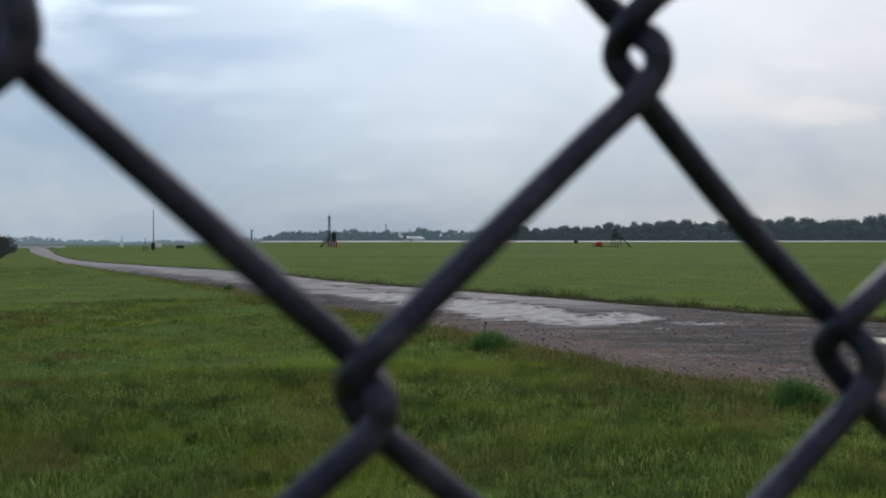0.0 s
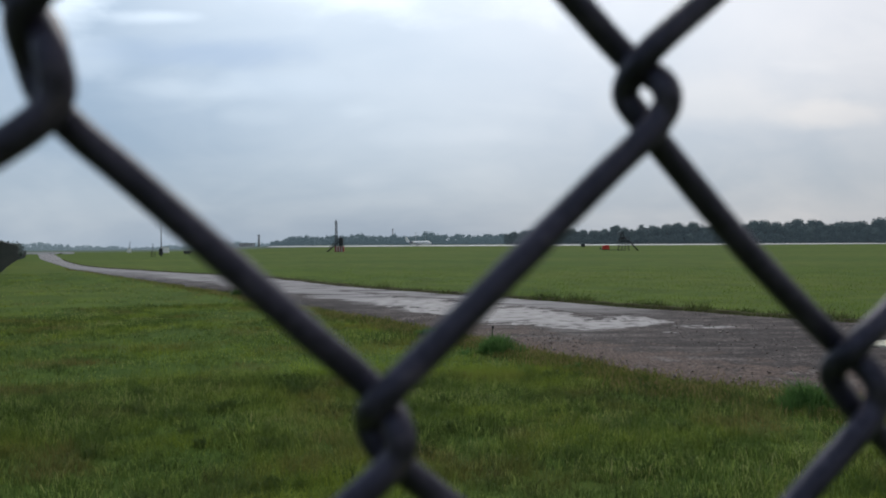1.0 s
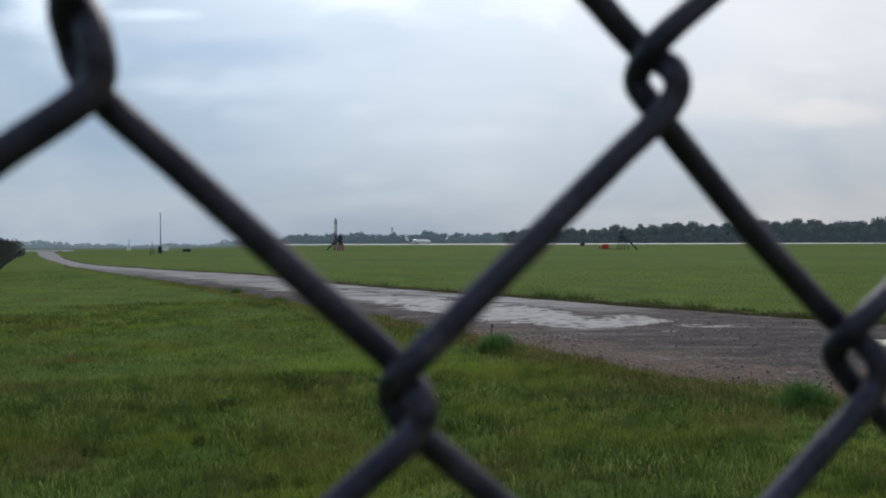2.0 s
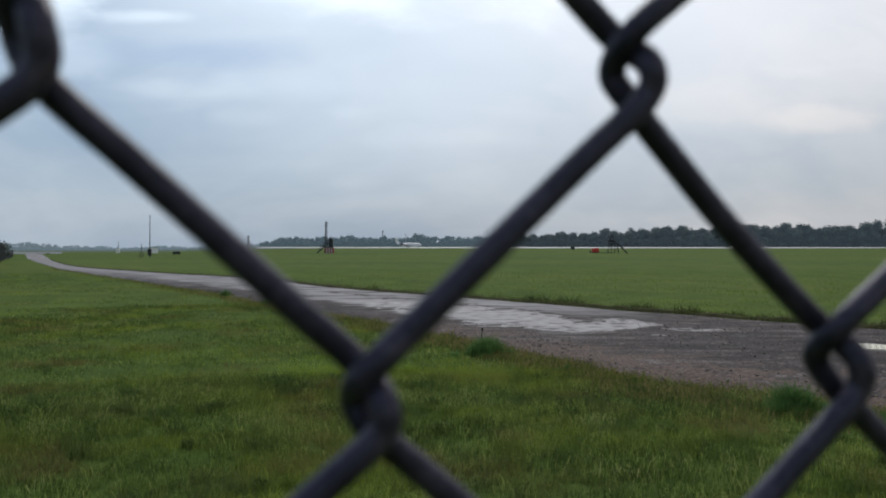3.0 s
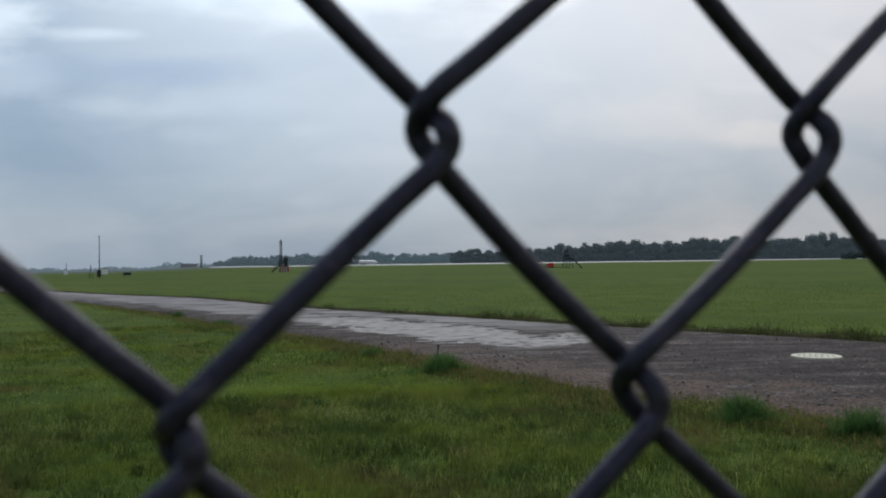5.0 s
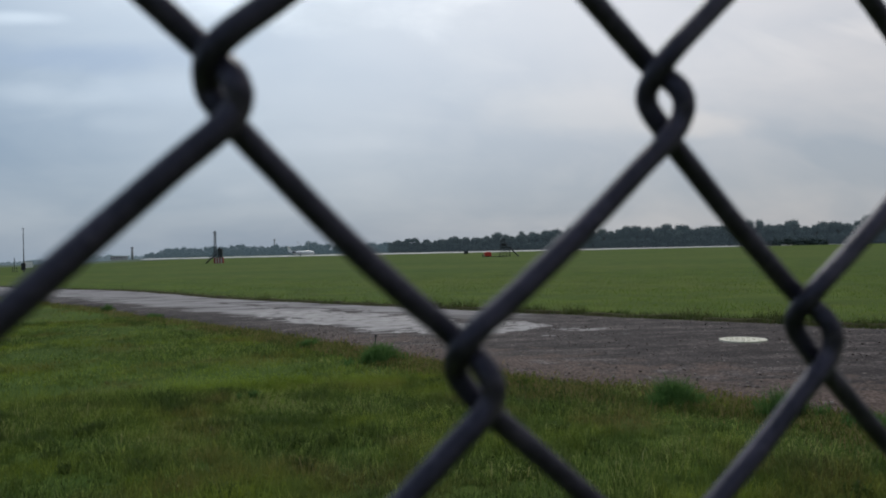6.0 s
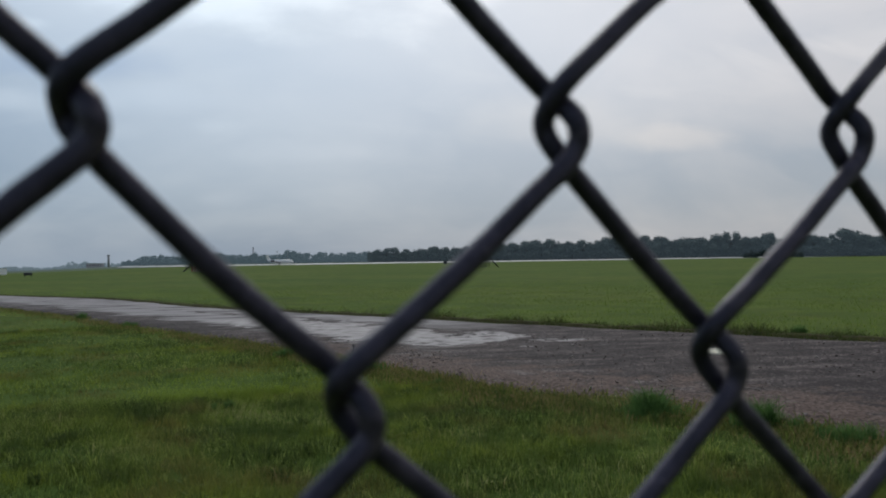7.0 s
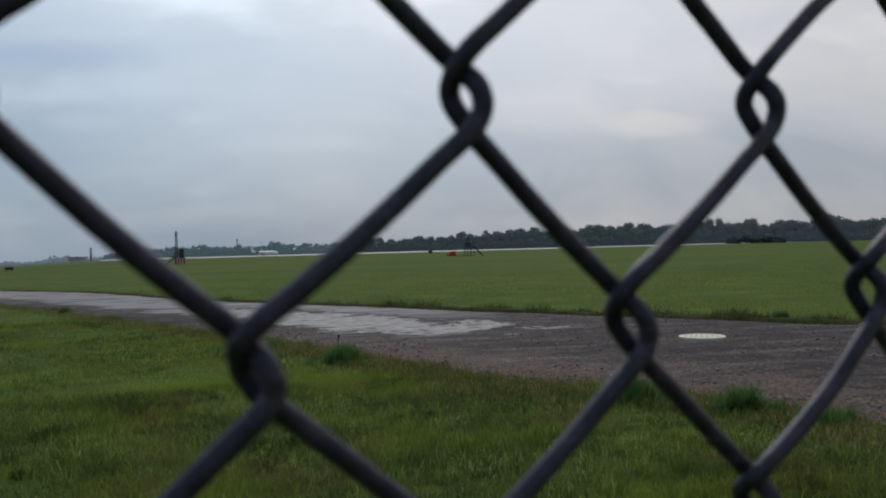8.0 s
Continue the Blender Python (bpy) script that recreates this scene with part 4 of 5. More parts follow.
# ---- things on the airfield ----
def make_airliner():
    plane = empty("jet_airliner", pose(0, 0, 0), "white twin-jet airliner with T-tail rolling on runway", "airplane")
    L, r = 27.0, 1.35
    bm = bmesh.new()
    prof = [(0, 0.05, -0.35), (0.5, 0.5, -0.25), (1.3, 0.9, -0.12), (2.6, 1.2, -0.02), (4.2, r, 0), (18, r, 0), (21, 1.15, 0.2), (24, 0.7, 0.55), (26.3, 0.3, 0.9), (27, 0.06, 1.0)]
    prev = None
    for x, rr, dz in prof:
        ring = [bm.verts.new((L / 2 - x, rr * math.cos(k * math.pi / 10), 2.4 + dz + rr * math.sin(k * math.pi / 10))) for k in range(20)]
        if prev:
            for k in range(20):
                bm.faces.new((prev[k], prev[(k + 1) % 20], ring[(k + 1) % 20], ring[k]))
        prev = ring
    bmesh.ops.recalc_face_normals(bm, faces=bm.faces)
    body = part("fuselage", bm, M_WHITE, plane, "white painted fuselage", True)

    def surface(name, root, tip, c0, c1, th, material, label):
        bm = bmesh.new()
        vs = []
        for p, c in ((root, c0), (tip, c1)):
            for dx, s in ((0, 0), (-0.3 * c, 1), (-c, 0), (-0.3 * c, -1)):
                q = Vector(p) + Vector((dx, 0, 0))
                n = Vector((0, 0, 1)) if abs(tip[1] - root[1]) > 0.5 else Vector((0, 1, 0))
                vs.append(bm.verts.new(q + n * s * th * (c / c0)))
        for k in range(4):
            bm.faces.new((vs[k], vs[(k + 1) % 4], vs[4 + (k + 1) % 4], vs[4 + k]))
        bm.faces.new(vs[:4])
        bm.faces.new(vs[4:])
        bmesh.ops.recalc_face_normals(bm, faces=bm.faces)
        part(name, bm, material, plane, label)

    for s in (1, -1):
        surface("wing", (1.2, s * 1.0, 1.5), (-4.2, s * 10.6, 2.1), 5.0, 1.4, 0.28, M_GREYP, "grey swept wing")
        surface("tailplane", (-12.6, s * 0.05, 6.9), (-14.2, s * 3.2, 6.9), 2.4, 1.2, 0.14, M_WHITE, "white tailplane")
        bm = bmesh.new()
        for x0, x1, a, b2 in ((-6.2, -7.0, 0.58, 0.72), (-7.0, -9.2, 0.72, 0.66), (-9.2, -10.2, 0.66, 0.42)):
            beam(bm, (x0, s * 2.2, 3.0), (x1, s * 2.2, 3.0), a, b2, 18)
        box(bm, (-8.0, s * 1.5, 2.9), (2.0, 1.0, 0.18))
        part("engine", bm, M_NACELLE, plane, "dark rear engine nacelle", True)
        bm = bmesh.new()
        beam(bm, (-1.4, s * 1.6, 0.45), (-1.4, s * 1.6, 1.5), 0.12)
        beam(bm, (-1.4, s * 1.6 - 0.4, 0.45), (-1.4, s * 1.6 + 0.4, 0.45), 0.45, sides=16)
        part("main_wheel", bm, M_RUBBER, plane, "black main wheels")
    surface("fin", (-9.6, 0, 3.3), (-12.7, 0, 7.0), 4.0, 2.4, 0.2, M_WHITE, "white tail fin")
    bm = bmesh.new()
    beam(bm, (10.6, 0, 0.3), (10.6, 0, 1.4), 0.1)
    beam(bm, (10.6, -0.25, 0.3), (10.6, 0.25, 0.3), 0.3, sides=14)
    part("nose_wheel", bm, M_RUBBER, plane, "black nose wheel")
    bm = bmesh.new()
    box(bm, (11.55, 0, 2.98), (0.75, 1.7, 0.34), Matrix.Rotation(radians(35), 3, "Y"), 0.08)
    part("cockpit_window", bm, M_GLASS, body, "dark cockpit windows")
    wm = None
    for k in range(18):
        for s in (1, -1):
            if wm is None:
                bm = bmesh.new()
                box(bm, (0, 0, 0), (0.26, 0.05, 0.38), None, 0.02)
                o = part("cabin_window", bm, M_GLASS, body)
                wm = o.data
            else:
                o = new("cabin_window", wm)
                o.parent = body
            o.location = (8.6 - 0.8 * k, s * 1.31, 2.75)
    p = RW_POINT + RW_DIR * 13.5 + RW_SIDE * 14
    plane.matrix_basis = pose(p.x, p.y, -0.9 + RW_SLOPE * 14, 0, 0, math.degrees(math.atan2(RW_DIR.y, RW_DIR.x)))
    plane.scale = (0.86, 1.12, 1.18)


def make_mast_hut():
    """Lattice mast beside a raised dark cabin on red and white striped panels, with a sloping stair."""
    m = empty("lattice_mast", pose(-36.7, 263.4, -1.0), "slim grey lattice mast with a lamp head", "mast")
    h = 9.6
    for sx in (-1, 1):
        for sy in (-1, 1):
            bm = bmesh.new()
            beam(bm, (sx * 0.42, sy * 0.42, 0), (sx * 0.22, sy * 0.22, h), 0.09, sides=6)
            part("leg", bm, M_MAST, m)
    for k in range(12):
        z0, z1 = h * k / 12, h * (k + 1) / 12
        a, b2 = 0.45 - 0.23 * k / 12, 0.45 - 0.23 * (k + 1) / 12
        bm = bmesh.new()
        s = 1 if k % 2 else -1
        beam(bm, (-s * a, -a, z0), (s * b2, -b2, z1), 0.07, sides=5)
        beam(bm, (-s * a, a, z0), (s * b2, b2, z1), 0.07, sides=5)
        beam(bm, (-a, -s * a, z0), (-b2, s * b2, z1), 0.07, sides=5)
        beam(bm, (a, -s * a, z0), (b2, s * b2, z1), 0.07, sides=5)
        part("brace", bm, M_MAST, m)
    bm = bmesh.new()
    box(bm, (0, 0, h - 0.7), (1.0, 1.0, 0.1), None, 0.02)
    box(bm, (0, 0, h + 0.1), (1.2, 1.2, 0.12), None, 0.02)
    beam(bm, (0, 0, h + 0.1), (0, 0, h + 0.7), 0.22, 0.12, 10)
    part("lamp_head", bm, M_MAST, m, "grey lamp head")
    c = empty("equipment_cabin", pose(-35.3, 261.2, -1.0), "raised dark cabin on red and white striped panels", "cabin")
    for k in range(7):
        bm = bmesh.new()
        box(bm, (-1.2 + 0.4 * k, 0, 0.9), (0.4, 1.8, 1.8), None, 0.02)
        part("panel", bm, M_OLDRED if k % 2 == 0 else M_OLDWHITE, c, "faded red panel" if k % 2 == 0 else "faded white panel")
    bm = bmesh.new()
    box(bm, (0.45, 0, 3.1), (1.3, 1.7, 2.6), None, 0.05)
    box(bm, (0.45, 0, 4.45), (1.6, 2.0, 0.14), None, 0.02)
    box(bm, (0.15, 0, 4.75), (0.5, 0.5, 0.5), None, 0.05)
    box(bm, (-0.2, -0.1, 1.86), (2.4, 1.9, 0.12), None, 0.02)
    part("cab", bm, M_DARK, c, "dark steel cab")
    bm = bmesh.new()
    for s in (-0.5, 0.5):
        beam(bm, (-4.0, s - 0.2, 0.0), (-0.3, s - 0.2, 3.3), 0.17, sides=6)
        beam(bm, (-3.6, s, 1.2), (-0.4, s, 4.1), 0.07, sides=6)
    for k in range(10):
        box(bm, (-3.75 + 0.36 * k, -0.2, 0.2 + 0.32 * k), (0.3, 1.0, 0.06))
    part("stair", bm, M_DARK, c, "dark sloping steel stair")


def make_red_box():
    c = empty("red_generator", pose(53.0, 278.0, -1.0), "bright red equipment housing standing on the grass", "generator")
    bm = bmesh.new()
    box(bm, (0, 0, 0.85), (2.3, 1.5, 1.25), None, 0.06)
    part("housing", bm, M_RED, c)
    bm = bmesh.new()
    box(bm, (0.35, 0, 1.58), (1.3, 1.3, 0.22), None, 0.05)
    part("cover", bm, M_RED, c)
    bm = bmesh.new()
    box(bm, (0, 0, 0.12), (2.6, 1.3, 0.26), None, 0.03)
    part("skid", bm, M_DARK, c, "dark steel skid")
    bm = bmesh.new()
    box(bm, (-1.75, 0, 0.4), (0.35, 0.4, 0.8), None, 0.03)
    part("side_box", bm, M_DARK, c, "small dark side box")


def make_platform():
    c = empty("steel_platform", pose(55.0, 256.2, -1.0), "black steel platform on legs with a sloping ramp", "platform")
    for x in (-2.0, -1.0, 0.0, 1.0):
        for y in (-0.7, 0.7):
            bm = bmesh.new()
            beam(bm, (x * 1.15, y, 0), (x * 0.8, y, 3.0), 0.07, sides=6)
            part("leg", bm, M_DARK, c)
    bm = bmesh.new()
    box(bm, (-0.5, 0, 3.0), (3.4, 1.7, 0.35), None, 0.03)
    deck = part("deck", bm, M_DARK, c)
    bm = bmesh.new()
    for k in range(5):
        beam(bm, (-2.1 + 0.8 * k, -0.8, 3.1), (-2.1 + 0.8 * k, -0.8, 4.1), 0.04, sides=5)
    beam(bm, (-2.1, -0.8, 4.1), (1.1, -0.8, 4.1), 0.05, sides=5)
    part("railing", bm, M_DARK, deck)
    bm = bmesh.new()
    for q in (-0.5, 0.5):
        beam(bm, (-2.0, q, 3.1), (-1.0, q * 0.4, 5.6), 0.09, sides=6)
        beam(bm, (0.2, q, 3.1), (-0.8, q * 0.4, 5.6), 0.09, sides=6)
    box(bm, (-0.9, 0, 5.6), (0.8, 0.7, 0.4), None, 0.08)
    box(bm, (-0.9, 0, 3.9), (1.3, 0.9, 0.9), None, 0.08)
    part("winch_head", bm, M_DARK, c, "dark winch head")
    bm = bmesh.new()
    for s in (-0.55, 0.55):
        beam(bm, (1.0, s, 3.1), (4.0, s, 0.0), 0.12, sides=6)
    for k in range(9):
        box(bm, (1.2 + 0.33 * k, 0, 2.9 - 0.34 * k), (0.3, 1.0, 0.06))
    part("ramp", bm, M_DARK, c, "sloping steel ramp")
    bm = bmesh.new()
    box(bm, (-2.6, -0.2, 0.2), (5.0, 0.3, 0.15))
    part("ground_beam", bm, M_DARK, c)


def make_pole():
    c = empty("signal_pole", pose(-69.0, 194.4, ground_z(-69.0, 194.4)), "tall thin dark pole with equipment at its foot", "pole")
    bm = bmesh.new()
    beam(bm, (0, 0, -0.2), (0, 0, 9.8), 0.13, 0.07, 10)
    part("shaft", bm, M_DARK, c)
    bm = bmesh.new()
    box(bm, (0, 0, 9.85), (0.45, 0.25, 0.14), None, 0.02)
    part("head", bm, M_STEEL, c, "small grey head")
    bm = bmesh.new()
    box(bm, (0, -0.2, 1.2), (0.85, 0.5, 1.6), None, 0.05)
    part("cabinet", bm, M_DARK, c, "dark cabinet on the pole")
    for dx, hh in ((-2.0, 3.2), (-1.5, 1.2), (-2.4, 1.3)):
        bm = bmesh.new()
        beam(bm, (dx, 0, -0.2), (dx, 0, hh), 0.07, sides=6)
        part("stake", bm, M_DARK, c)
    s = empty("equipment_shelter", pose(-148.7, 424.7, ground_z(-148.7, 424.7), 0, 0, 19), "low white equipment shelter on the grass", "shelter")
    bm = bmesh.new()
    box(bm, (0, 0, 1.5), (4.0, 2.4, 3.0), None, 0.05)
    part("body", bm, M_WHITE, s)
    bm = bmesh.new()
    box(bm, (0, 0, 3.06), (4.3, 2.7, 0.12), None, 0.02)
    part("roof", bm, M_STEEL, s)
    b = empty("beacon", pose(-190.0, 482.0, ground_z(-190.0, 482.0), 0, 0, 20), "small white beacon box with a thin pole", "beacon")
    bm = bmesh.new()
    box(bm, (0, 0, 1.2), (2.1, 1.5, 2.4), None, 0.08)
    part("body", bm, M_WHITE, b)
    bm = bmesh.new()
    beam(bm, (0.3, 0, 2.3), (0.3, 0, 6.6), 0.2, 0.14, 8)
    part("pole", bm, M_STEEL, b)


def make_sign(x, y, w, h, zlow, label):
    c = empty("airfield_sign", pose(x, y, ground_z(x, y), 0, 0, 15), label, "sign")
    bm = bmesh.new()
    box(bm, (0, 0, zlow + h / 2), (w, 0.25, h), None, 0.03)
    part("panel", bm, M_DARK, c)
    for s in (-0.35, 0.35):
        bm = bmesh.new()
        beam(bm, (s * w, 0, -0.1), (s * w, 0, zlow + 0.05), 0.06, sides=6)
        part("leg", bm, M_DARK, c)


def make_lid():
    """Pale painted round cover with raised treads, on an iron ring."""
    c = empty("manhole_cover", pose(6.20, 11.72, 0.0), "pale yellow round manhole cover on the gravel road", "manhole cover")
    bm = bmesh.new()
    beam(bm, (0, 0, -0.05), (0, 0, 0.03), 0.375, 0.365, 40)
    part("frame", bm, M_IRON, c, "dark iron ring")
    bm = bmesh.new()
    beam(bm, (0, 0, -0.03), (0, 0, 0.05), 0.352, 0.347, 40)
    lid = part("lid", bm, M_LID, c)
    tm = None
    for i in range(-4, 5):
        for j in range(-4, 5):
            x, y = i * 0.088 + 0.044 * (j % 2), j * 0.088
            if math.hypot(x, y) > 0.305:
                continue
            if tm is None:
                bm = bmesh.new()
                box(bm, (0, 0, 0), (0.06, 0.022, 0.014), None, 0.003)
                o = part("tread", bm, M_LID, lid)
                tm = o.data
            else:
                o = new("tread", tm)
                o.parent = lid
            o.location = (x, y, 0.0475)
            o.rotation_euler = (0, 0, radians(45 if (i + j) % 2 else -45))


def make_stacks():
    def spot(az, d):
        return d * math.sin(radians(az)), d * math.cos(radians(az))

    for az, d, h, r in ((-4.0, 1640, 31.0, 1.6), (-13.2, 1640, 22.5, 2.6)):
        x, y = spot(az, d)
        c = empty("chimney", pose(x, y, ground_z(x, y)), "tall dull chimney rising behind the trees", "chimney")
        bm = bmesh.new()
        beam(bm, (0, 0, 0), (0, 0, h), r, r * 0.8, 16)
        part("shaft", bm, M_BRICKFAR, c, "", True)
        bm = bmesh.new()
        beam(bm, (0, 0, h - 0.2), (0, 0, h + 1.2), r * 1.1, r * 1.1, 16)
        part("cap", bm, M_BRICKFAR, c)
    for az, d, h in ((-1.7, 1545, 26), (-2.4, 1545, 24)):
        x, y = spot(az, d)
        c = empty("utility_pole", pose(x, y, -1), "thin pole with a cross arm above trees", "pole")
        bm = bmesh.new()
        beam(bm, (0, 0, 0), (0, 0, h), 0.4, 0.3, 8)
        part("shaft", bm, M_BRICKFAR, c)
        bm = bmesh.new()
        box(bm, (0, 0, h - 1), (4.0, 0.4, 0.5))
        part("cross_arm", bm, M_BRICKFAR, c)
    for az, d, w, hh in ((-14.0, 1850, 34, 9),):
        x, y = spot(az, d)
        c = empty("industrial_building", pose(x, y, ground_z(x, y), 0, 0, -az), "low dull industrial building in the distance", "building")
        bm = bmesh.new()
        box(bm, (0, 0, hh / 2), (w, 14, hh), None, 0.2)
        part("wall", bm, M_BRICKFAR, c)
        bm = bmesh.new()
        box(bm, (0, 0, hh + 0.25), (w + 1, 15, 0.5), None, 0.1)
        part("roof", bm, M_GREYP, c)
        wm = None
        for k in range(int(w / 5)):
            if wm is None:
                bm = bmesh.new()
                box(bm, (0, 0, 0), (2.4, 0.3, 1.6), None, 0.05)
                o = part("window", bm, M_GLASS, c)
                wm = o.data
            else:
                o = new("window", wm)
                o.parent = c
            o.location = (-w / 2 + 2.6 + 5 * k, -7.05, hh * 0.6)


make_airliner()
make_mast_hut()
make_red_box()
make_platform()
make_pole()
make_sign(-72.3, 224.2, 2.0, 0.75, 0.55, "low black airfield sign on short legs")
make_sign(74.9, 459.0, 2.4, 1.5, 0.2, "squat black airfield marker box beside runway")
make_lid()
make_stacks()


# ---- grass, weeds ----
def inside(P, outline):
    poly = np.array(outline)
    x, y = P[:, 0], P[:, 1]
    res = np.zeros(len(P), bool)
    j = len(poly) - 1
    for i in range(len(poly)):
        xi, yi = poly[i]
        xj, yj = poly[j]
        hitc = ((yi > y) != (yj > y))
        if yi != yj:
            hitc &= x < (xj - xi) * (y - yi) / (yj - yi) + xi
        res ^= hitc
        j = i
    return res


def near_side(P):
    """True where the plan point lies between the fence and the road."""
    near, far = road_lines(200)
    return inside(P, [(q.x, q.y) for q in near] + [(8, -20), (-190, -20)])


def far_side(P):
    """True where the plan point lies beyond the road, on the infield."""
    near, far = road_lines(200)
    return inside(P, [(q.x, q.y) for q in far] + [(60, 0), (200, 200), (100, 500)])


def blade_mesh(name, P, length, width, material, rng, lean=0.5):
    """Bent, tapered blades standing at the points P (x, y, z)."""
    n = len(P)
    a = rng.uniform(0, 2 * np.pi, n)
    b = rng.uniform(0, 2 * np.pi, n)
    sx, sy = np.cos(a) * width / 2, np.sin(a) * width / 2
    ln = lean * rng.uniform(0.2, 1.0, n) * length
    dx, dy = np.cos(b) * ln, np.sin(b) * ln
    V = np.empty((n, 5, 3))
    V[:, 0] = P + np.stack([-sx, -sy, np.full(n, -0.03)], 1)
    V[:, 1] = P + np.stack([sx, sy, np.full(n, -0.03)], 1)
    V[:, 2] = P + np.stack([sx * 0.75 + dx * 0.35, sy * 0.75 + dy * 0.35, length * 0.6], 1)
    V[:, 3] = P + np.stack([-sx * 0.75 + dx * 0.35, -sy * 0.75 + dy * 0.35, length * 0.6], 1)
    V[:, 4] = P + np.stack([dx, dy, length * np.sqrt(np.clip(1 - 0.5 * (ln / length) ** 2, 0.3, 1))], 1)
    base = np.arange(n) * 5
    quads = np.stack([base, base + 1, base + 2, base + 3], 1)
    tris = np.stack([base + 3, base + 2, base + 4], 1)
    me = bpy.data.meshes.new(name)
    me.vertices.add(n * 5)
    me.vertices.foreach_set("co", V.ravel())
    loops = np.concatenate([quads, tris], 1).ravel()
    me.loops.add(len(loops))
    me.loops.foreach_set("vertex_index", loops.astype(np.int32))
    me.polygons.add(2 * n)
    st = np.stack([np.arange(n) * 7, np.arange(n) * 7 + 4], 1).ravel()
    me.polygons.foreach_set("loop_start", st.astype(np.int32))
    me.materials.append(material)
    me.update(calc_edges=True)
    me.validate()
    return me


def plan_points(rng, n, r0, r1, a0, a1):
    r = np.sqrt(rng.uniform(r0 * r0, r1 * r1, n))
    a = np.radians(rng.uniform(a0, a1, n))
    return np.stack([r * np.sin(a), r * np.cos(a)], 1)


def field_noise(P, s, seed):
    return np.array([noise.noise((x * s, y * s, seed)) for x, y in P])


def make_grass():
    rng = np.random.default_rng(3)
    near, far = road_lines(400)
    for name, n, r0, r1, l0, l1, w in (("grass", 270000, 3.2, 10.0, 0.035, 0.100, 0.0038), ("grass", 270000, 7.5, 22.0, 0.03, 0.075, 0.0068), ("grass", 110000, 18.0, 50.0, 0.02, 0.045, 0.011)):
        P = plan_points(rng, n, r0, r1, -36, 46)
        # two thirds of the blades grow in tufts
        nt = n // 30
        C = plan_points(rng, nt, r0, r1, -36, 46)
        hgt, wid = rng.uniform(0.55, 1.75, nt), rng.uniform(0.025, 0.075, nt) * (r0 / 3.2) ** 0.5
        g = rng.integers(0, nt, n)
        tuft = rng.uniform(0, 1, n) < (0.6 if r0 < 7 else 0.35)
        P = np.where(tuft[:, None], C[g] + rng.normal(0, 1, (n, 2)) * wid[g][:, None], P)
        grow = np.where(tuft, hgt[g], rng.uniform(0.4, 0.8, n))
        kept = near_side(P)
        grow = grow[kept]
        P = P[kept]
        k = field_noise(P, 0.7, 2.0) + 0.6 * field_noise(P, 2.3, 5.0)
        keep = rng.uniform(-0.9, 0.6, len(P)) < k + (0.75 if r0 < 7 else 1.1)
        P, k, grow = P[keep], k[keep], grow[keep]
        z = np.array([ground_z(x, y) for x, y in P]) - 0.045
        L = rng.uniform(l0, l1, len(P)) * np.where(rng.uniform(0, 1, len(P)) < 0.03, 1.5, 1.0) * grow * (1.0 + 0.45 * np.clip(k, -0.6, 1))
        me = blade_mesh(name, np.column_stack([P, z]), L, w * rng.uniform(0.6, 1.4, len(P)) * np.where(rng.uniform(0, 1, len(P)) < 0.12, 2.0, 1.0), M_BLADE, rng, 1.5)
        tagged(new(name, me), "rough uncut green grass with yellow stems", "grass", kind="stuff")
    P = plan_points(rng, 60000, 0.3, 6.0, 46, 324)
    Q = plan_points(rng, 14000, 0.3, 3.2, -36, 46)
    P = np.concatenate([P, Q])
    P = P[near_side(P)]
    me = blade_mesh("grass", np.column_stack([P, np.full(len(P), -0.045)]), rng.uniform(0.04, 0.11, len(P)), 0.0045 * rng.uniform(0.7, 1.4, len(P)), M_BLADE, rng, 1.1)
    tagged(new("grass", me), "rough uncut green grass with yellow stems", "grass", kind="stuff")
    # mown infield beyond the road
    P = plan_points(rng, 170000, 12.0, 60.0, -24, 47)
    P = P[far_side(P)]
    P = P[rng.uniform(0, 1, len(P)) < 1.25 - np.hypot(P[:, 0], P[:, 1]) / 48]
    k = field_noise(P, 0.35, 6.0) + 0.5 * field_noise(P, 1.2, 8.0)
    keep = rng.uniform(-0.8, 0.5, len(P)) < k + 0.2
    P, k = P[keep], k[keep]
    z = np.array([ground_z(x, y) for x, y in P]) - 0.045
    me = blade_mesh("grass", np.column_stack([P, z]), 0.02 + rng.uniform(0.02, 0.05, len(P)) * (1 + 0.4 * k), 0.012 * rng.uniform(0.6, 1.4, len(P)), M_MOWN, rng, 1.6)
    tagged(new("grass", me), "mown green infield grass beyond the road", "grass", kind="stuff")
    # low broad-leaved weeds scattered through the sward
    C = plan_points(rng, 80, 4.0, 9.5, -34, 44)
    C = C[near_side(C)]
    P = np.repeat(C, 46, 0) + rng.normal(0, 1, (len(C) * 46, 2)) * np.repeat(rng.uniform(0.03, 0.11, len(C)), 46)[:, None]
    z = np.full(len(P), -0.04)
    me = blade_mesh("low_weeds", np.column_stack([P, z]), rng.uniform(0.05, 0.11, len(P)), rng.uniform(0.008, 0.02, len(P)), M_LOWWEED, rng, 1.2)
    tagged(new("low_weeds", me), "low dark green weeds scattered in grass", "weeds", kind="stuff")
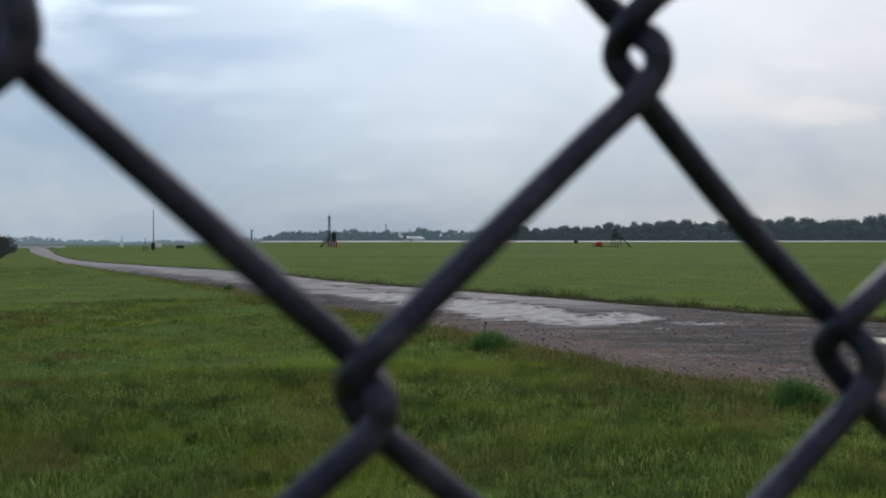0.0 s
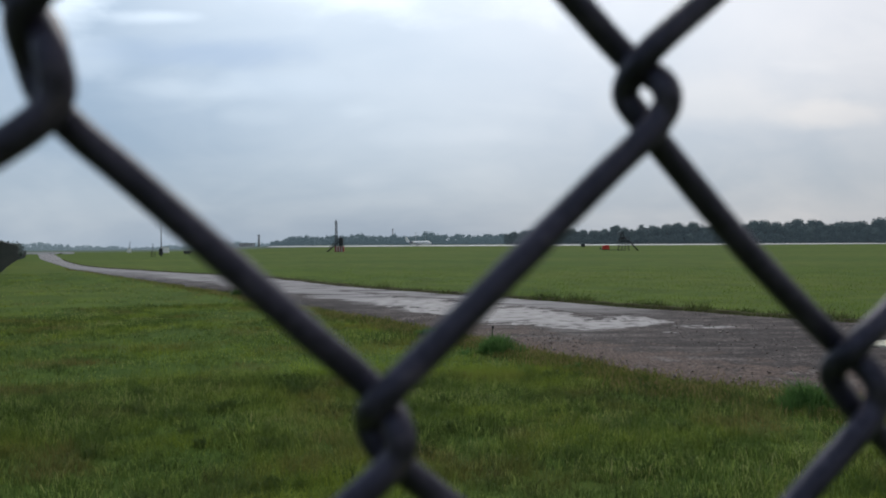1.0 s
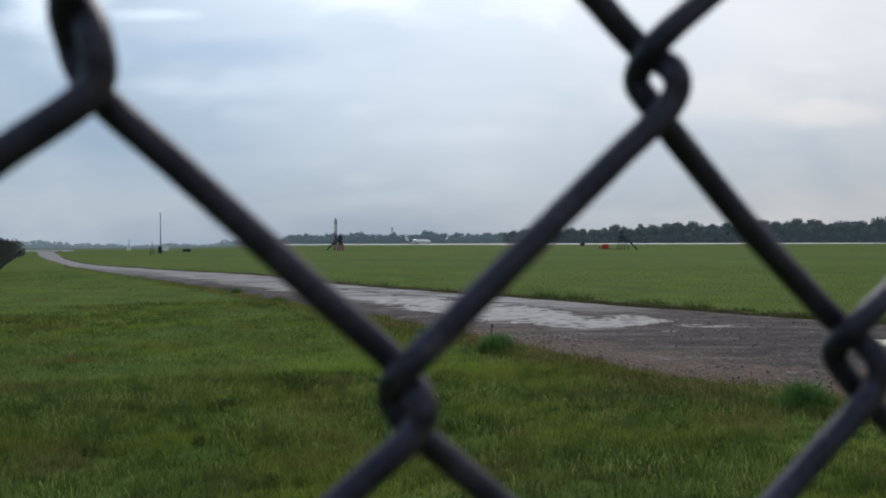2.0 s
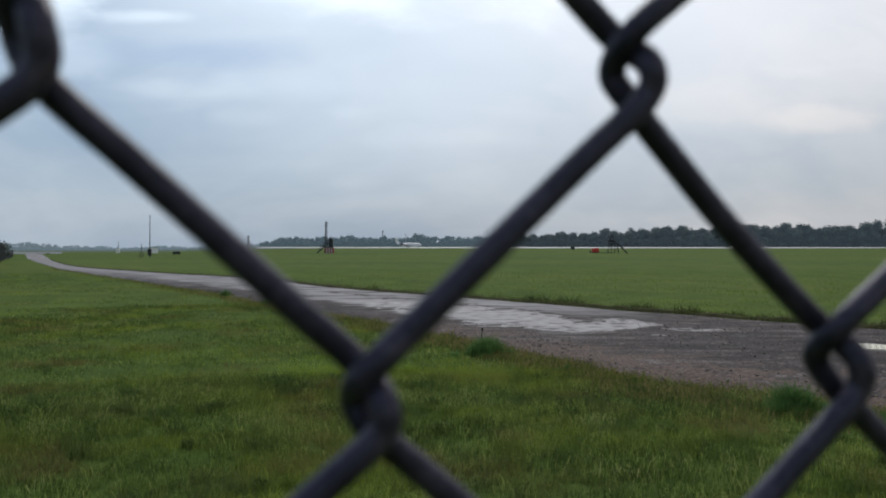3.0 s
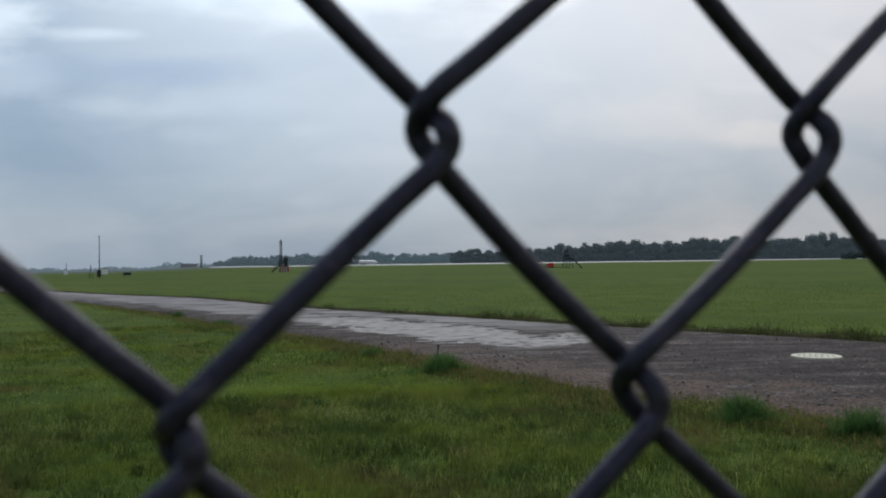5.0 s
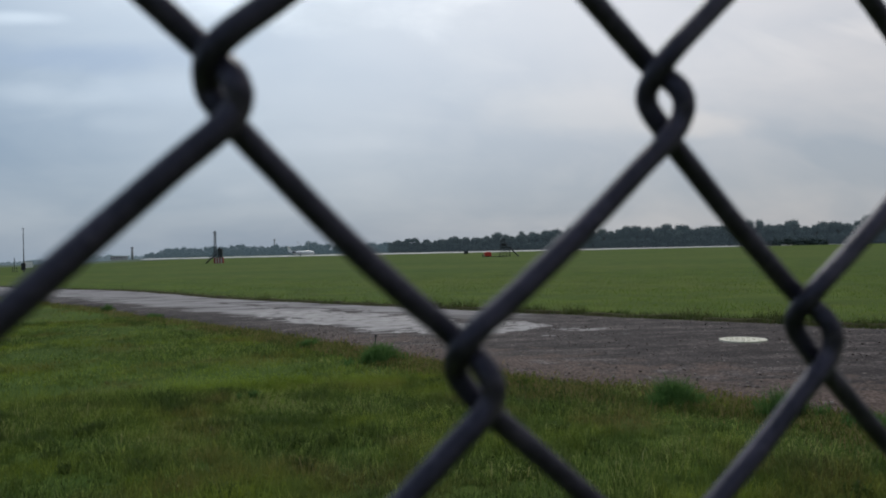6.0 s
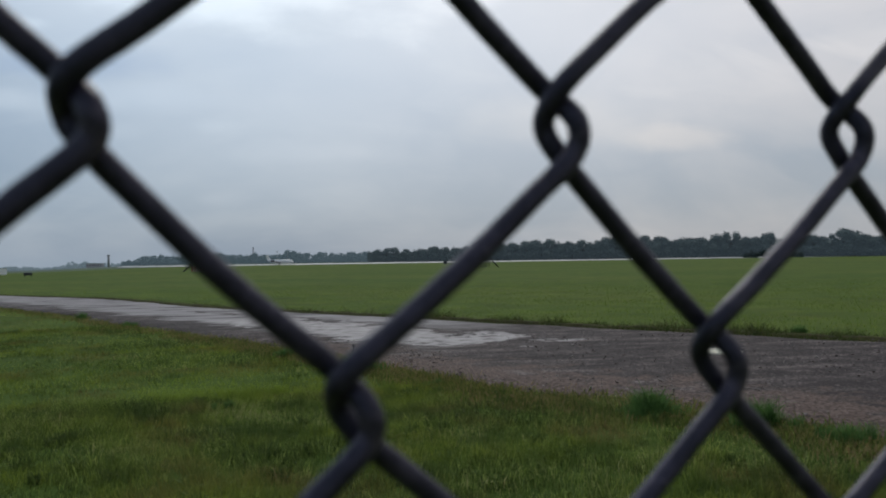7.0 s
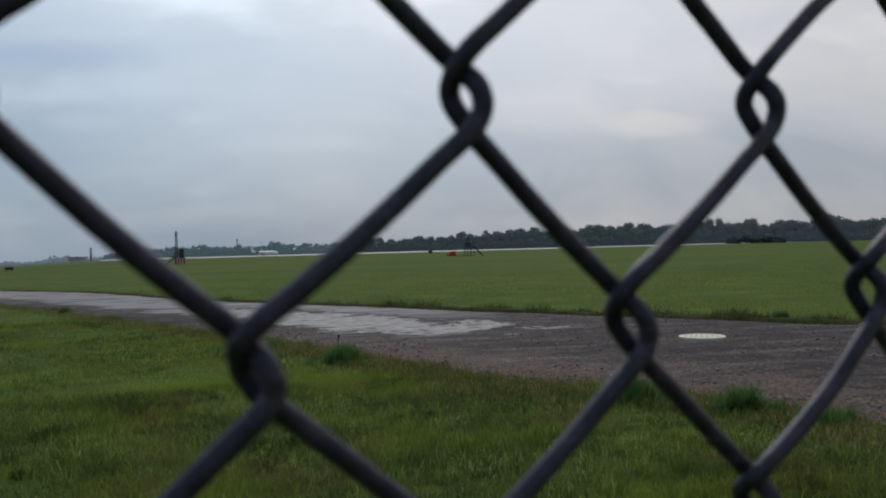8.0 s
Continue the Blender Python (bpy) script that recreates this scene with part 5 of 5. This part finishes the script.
    # taller weeds along both edges of the road
    for line, wid, n in ((far, 0.5, 60000), (near, 0.5, 44000)):
        pts = []
        i = (60 + (len(line) - 63) * rng.beta(2.2, 1.1, n)).astype(int)
        t = rng.uniform(0, 1, n)
        side = 1 if line is far else -1
        for ii, tt in zip(i, t):
            p = line[ii].lerp(line[ii + 1], tt)
            d = (far[ii] - near[ii]).normalized()
            q = p + d * (side * 0.02 + rng.normal(0, wid * 0.6) + side * wid * 0.5)
            if noise.noise((q.x * 1.1, q.y * 1.1, 9.0)) + 0.5 * noise.noise((q.x * 3.7, q.y * 3.7, 4.0)) > rng.uniform(-0.30, 0.20) - (0.5 if line is near else 0.05):
                pts.append((q.x, q.y, ground_z(q.x, q.y) - 0.02))
        pts = np.array(pts)
        tall = rng.uniform(0.03, 0.13, len(pts)) * (0.5 + rng.uniform(0, 1, len(pts)) ** 3 * 1.2)
        if line is near:
            tall *= 0.55 + 0.5 * np.clip(field_noise(pts[:, :2], 1.3, 3.0), -0.4, 1)
        else:
            clump = np.clip(field_noise(pts[:, :2], 0.9, 7.0) + 0.6 * field_noise(pts[:, :2], 2.6, 1.0), -0.5, 1.0)
            tall *= 0.9 + 1.5 * np.clip(clump + 0.1, -0.15, 1.0)
        me = blade_mesh("verge", pts, tall, rng.uniform(0.006, 0.016, len(pts)), M_EDGE if line is near else M_VERGE, rng, 1.1)
        tagged(new("verge", me), "ragged darker weeds along the road edge", "weeds", kind="stuff")


def make_weed(x, y, w, h, seed, n):
    rng = np.random.default_rng(seed)
    n = int(n * 1.6)
    # stems fan out from a handful of roots, some standing well clear of the rest
    k = max(5, n // 90)
    roots = rng.normal(0, 0.22, (k, 2)) * (w, 0.7 * w)
    tall = rng.uniform(0.45, 1.25, k) * (1.1 - 0.5 * np.clip(np.hypot(roots[:, 0], roots[:, 1]) * 2 / w, 0, 1))
    g = rng.integers(0, k, n)
    q = roots[g] + rng.normal(0, 0.075, (n, 2)) * w
    P = np.stack([x + q[:, 0], y + q[:, 1], np.full(n, ground_z(x, y) - 0.02)], 1)
    L = h * tall[g] * rng.uniform(0.35, 1.25, n)
    me = blade_mesh("weed_clump", P, L, rng.uniform(0.003, 0.009, n), M_WEED, rng, 1.1)
    tagged(new("weed_clump", me), "dense dark green weed clump at the gravel edge", "weeds", "weeds by the road")


make_grass()
for q in ((0.65, 11.5, 0.72, 0.22, 1, 1500), (3.25, 7.5, 0.52, 0.24, 2, 1700), (4.0, 6.8, 0.5, 0.25, 3, 750), (4.4, 6.05, 0.5, 0.17, 4, 600),
          (-0.43, 13.7, 0.5, 0.12, 5, 600), (-0.86, 8.8, 0.2, 0.10, 6, 260), (-6.5, 24.8, 0.6, 0.16, 7, 450), (1.5, 9.9, 0.3, 0.08, 8, 300),
          (9.5, 14.7, 0.32, 0.16, 9, 400), (-4.4, 21.2, 0.5, 0.12, 10, 400)):
    make_weed(*q)


def make_stick():
    bm = bmesh.new()
    beam(bm, (0, 0, -0.05), (0.01, 0, 0.13), 0.008, sides=6)
    box(bm, (0.012, 0, 0.145), (0.035, 0.02, 0.045), None, 0.005)
    ob = part("marker_stake", bm, M_DARK, None, "thin dark marker stake standing in gravel")
    tagged(ob, category="stake")
    ob.location = (0.66, 12.9, 0.03)


make_stick()


def make_stones():
    rng = random.Random(21)
    near, far = road_lines(400)
    ico = bmesh.new()
    bmesh.ops.create_icosphere(ico, subdivisions=1, radius=1)
    iv = [v.co.copy() for v in ico.verts]
    fc = [[v.index for v in q.verts] for q in ico.faces]
    ico.free()
    verts, faces = [], []
    for k in range(2800):
        i = rng.randrange(215, 372)
        v = rng.random() * (0.22 if i < 268 else 1.0)
        p = near[i].lerp(far[i], 0.02 + 0.94 * v)
        r = 0.005 + 0.019 * rng.random() ** 4
        n = len(verts)
        q = Vector((p.x + rng.uniform(-0.2, 0.2), p.y + rng.uniform(-0.2, 0.2), 0.03))
        sx, sy, sz = rng.uniform(0.7, 1.4), rng.uniform(0.7, 1.4), rng.uniform(0.4, 0.8)
        for w in iv:
            k2 = 1 + rng.uniform(-0.2, 0.2)
            verts.append(q + Vector((w.x * sx, w.y * sy, w.z * sz)) * r * k2)
        faces += [[n + t for t in f] for f in fc]
    tagged(new("gravel", mesh_of("gravel", verts, faces, M_STONE)), "loose grey and brown gravel on the road", "gravel", kind="stuff")


make_stones()
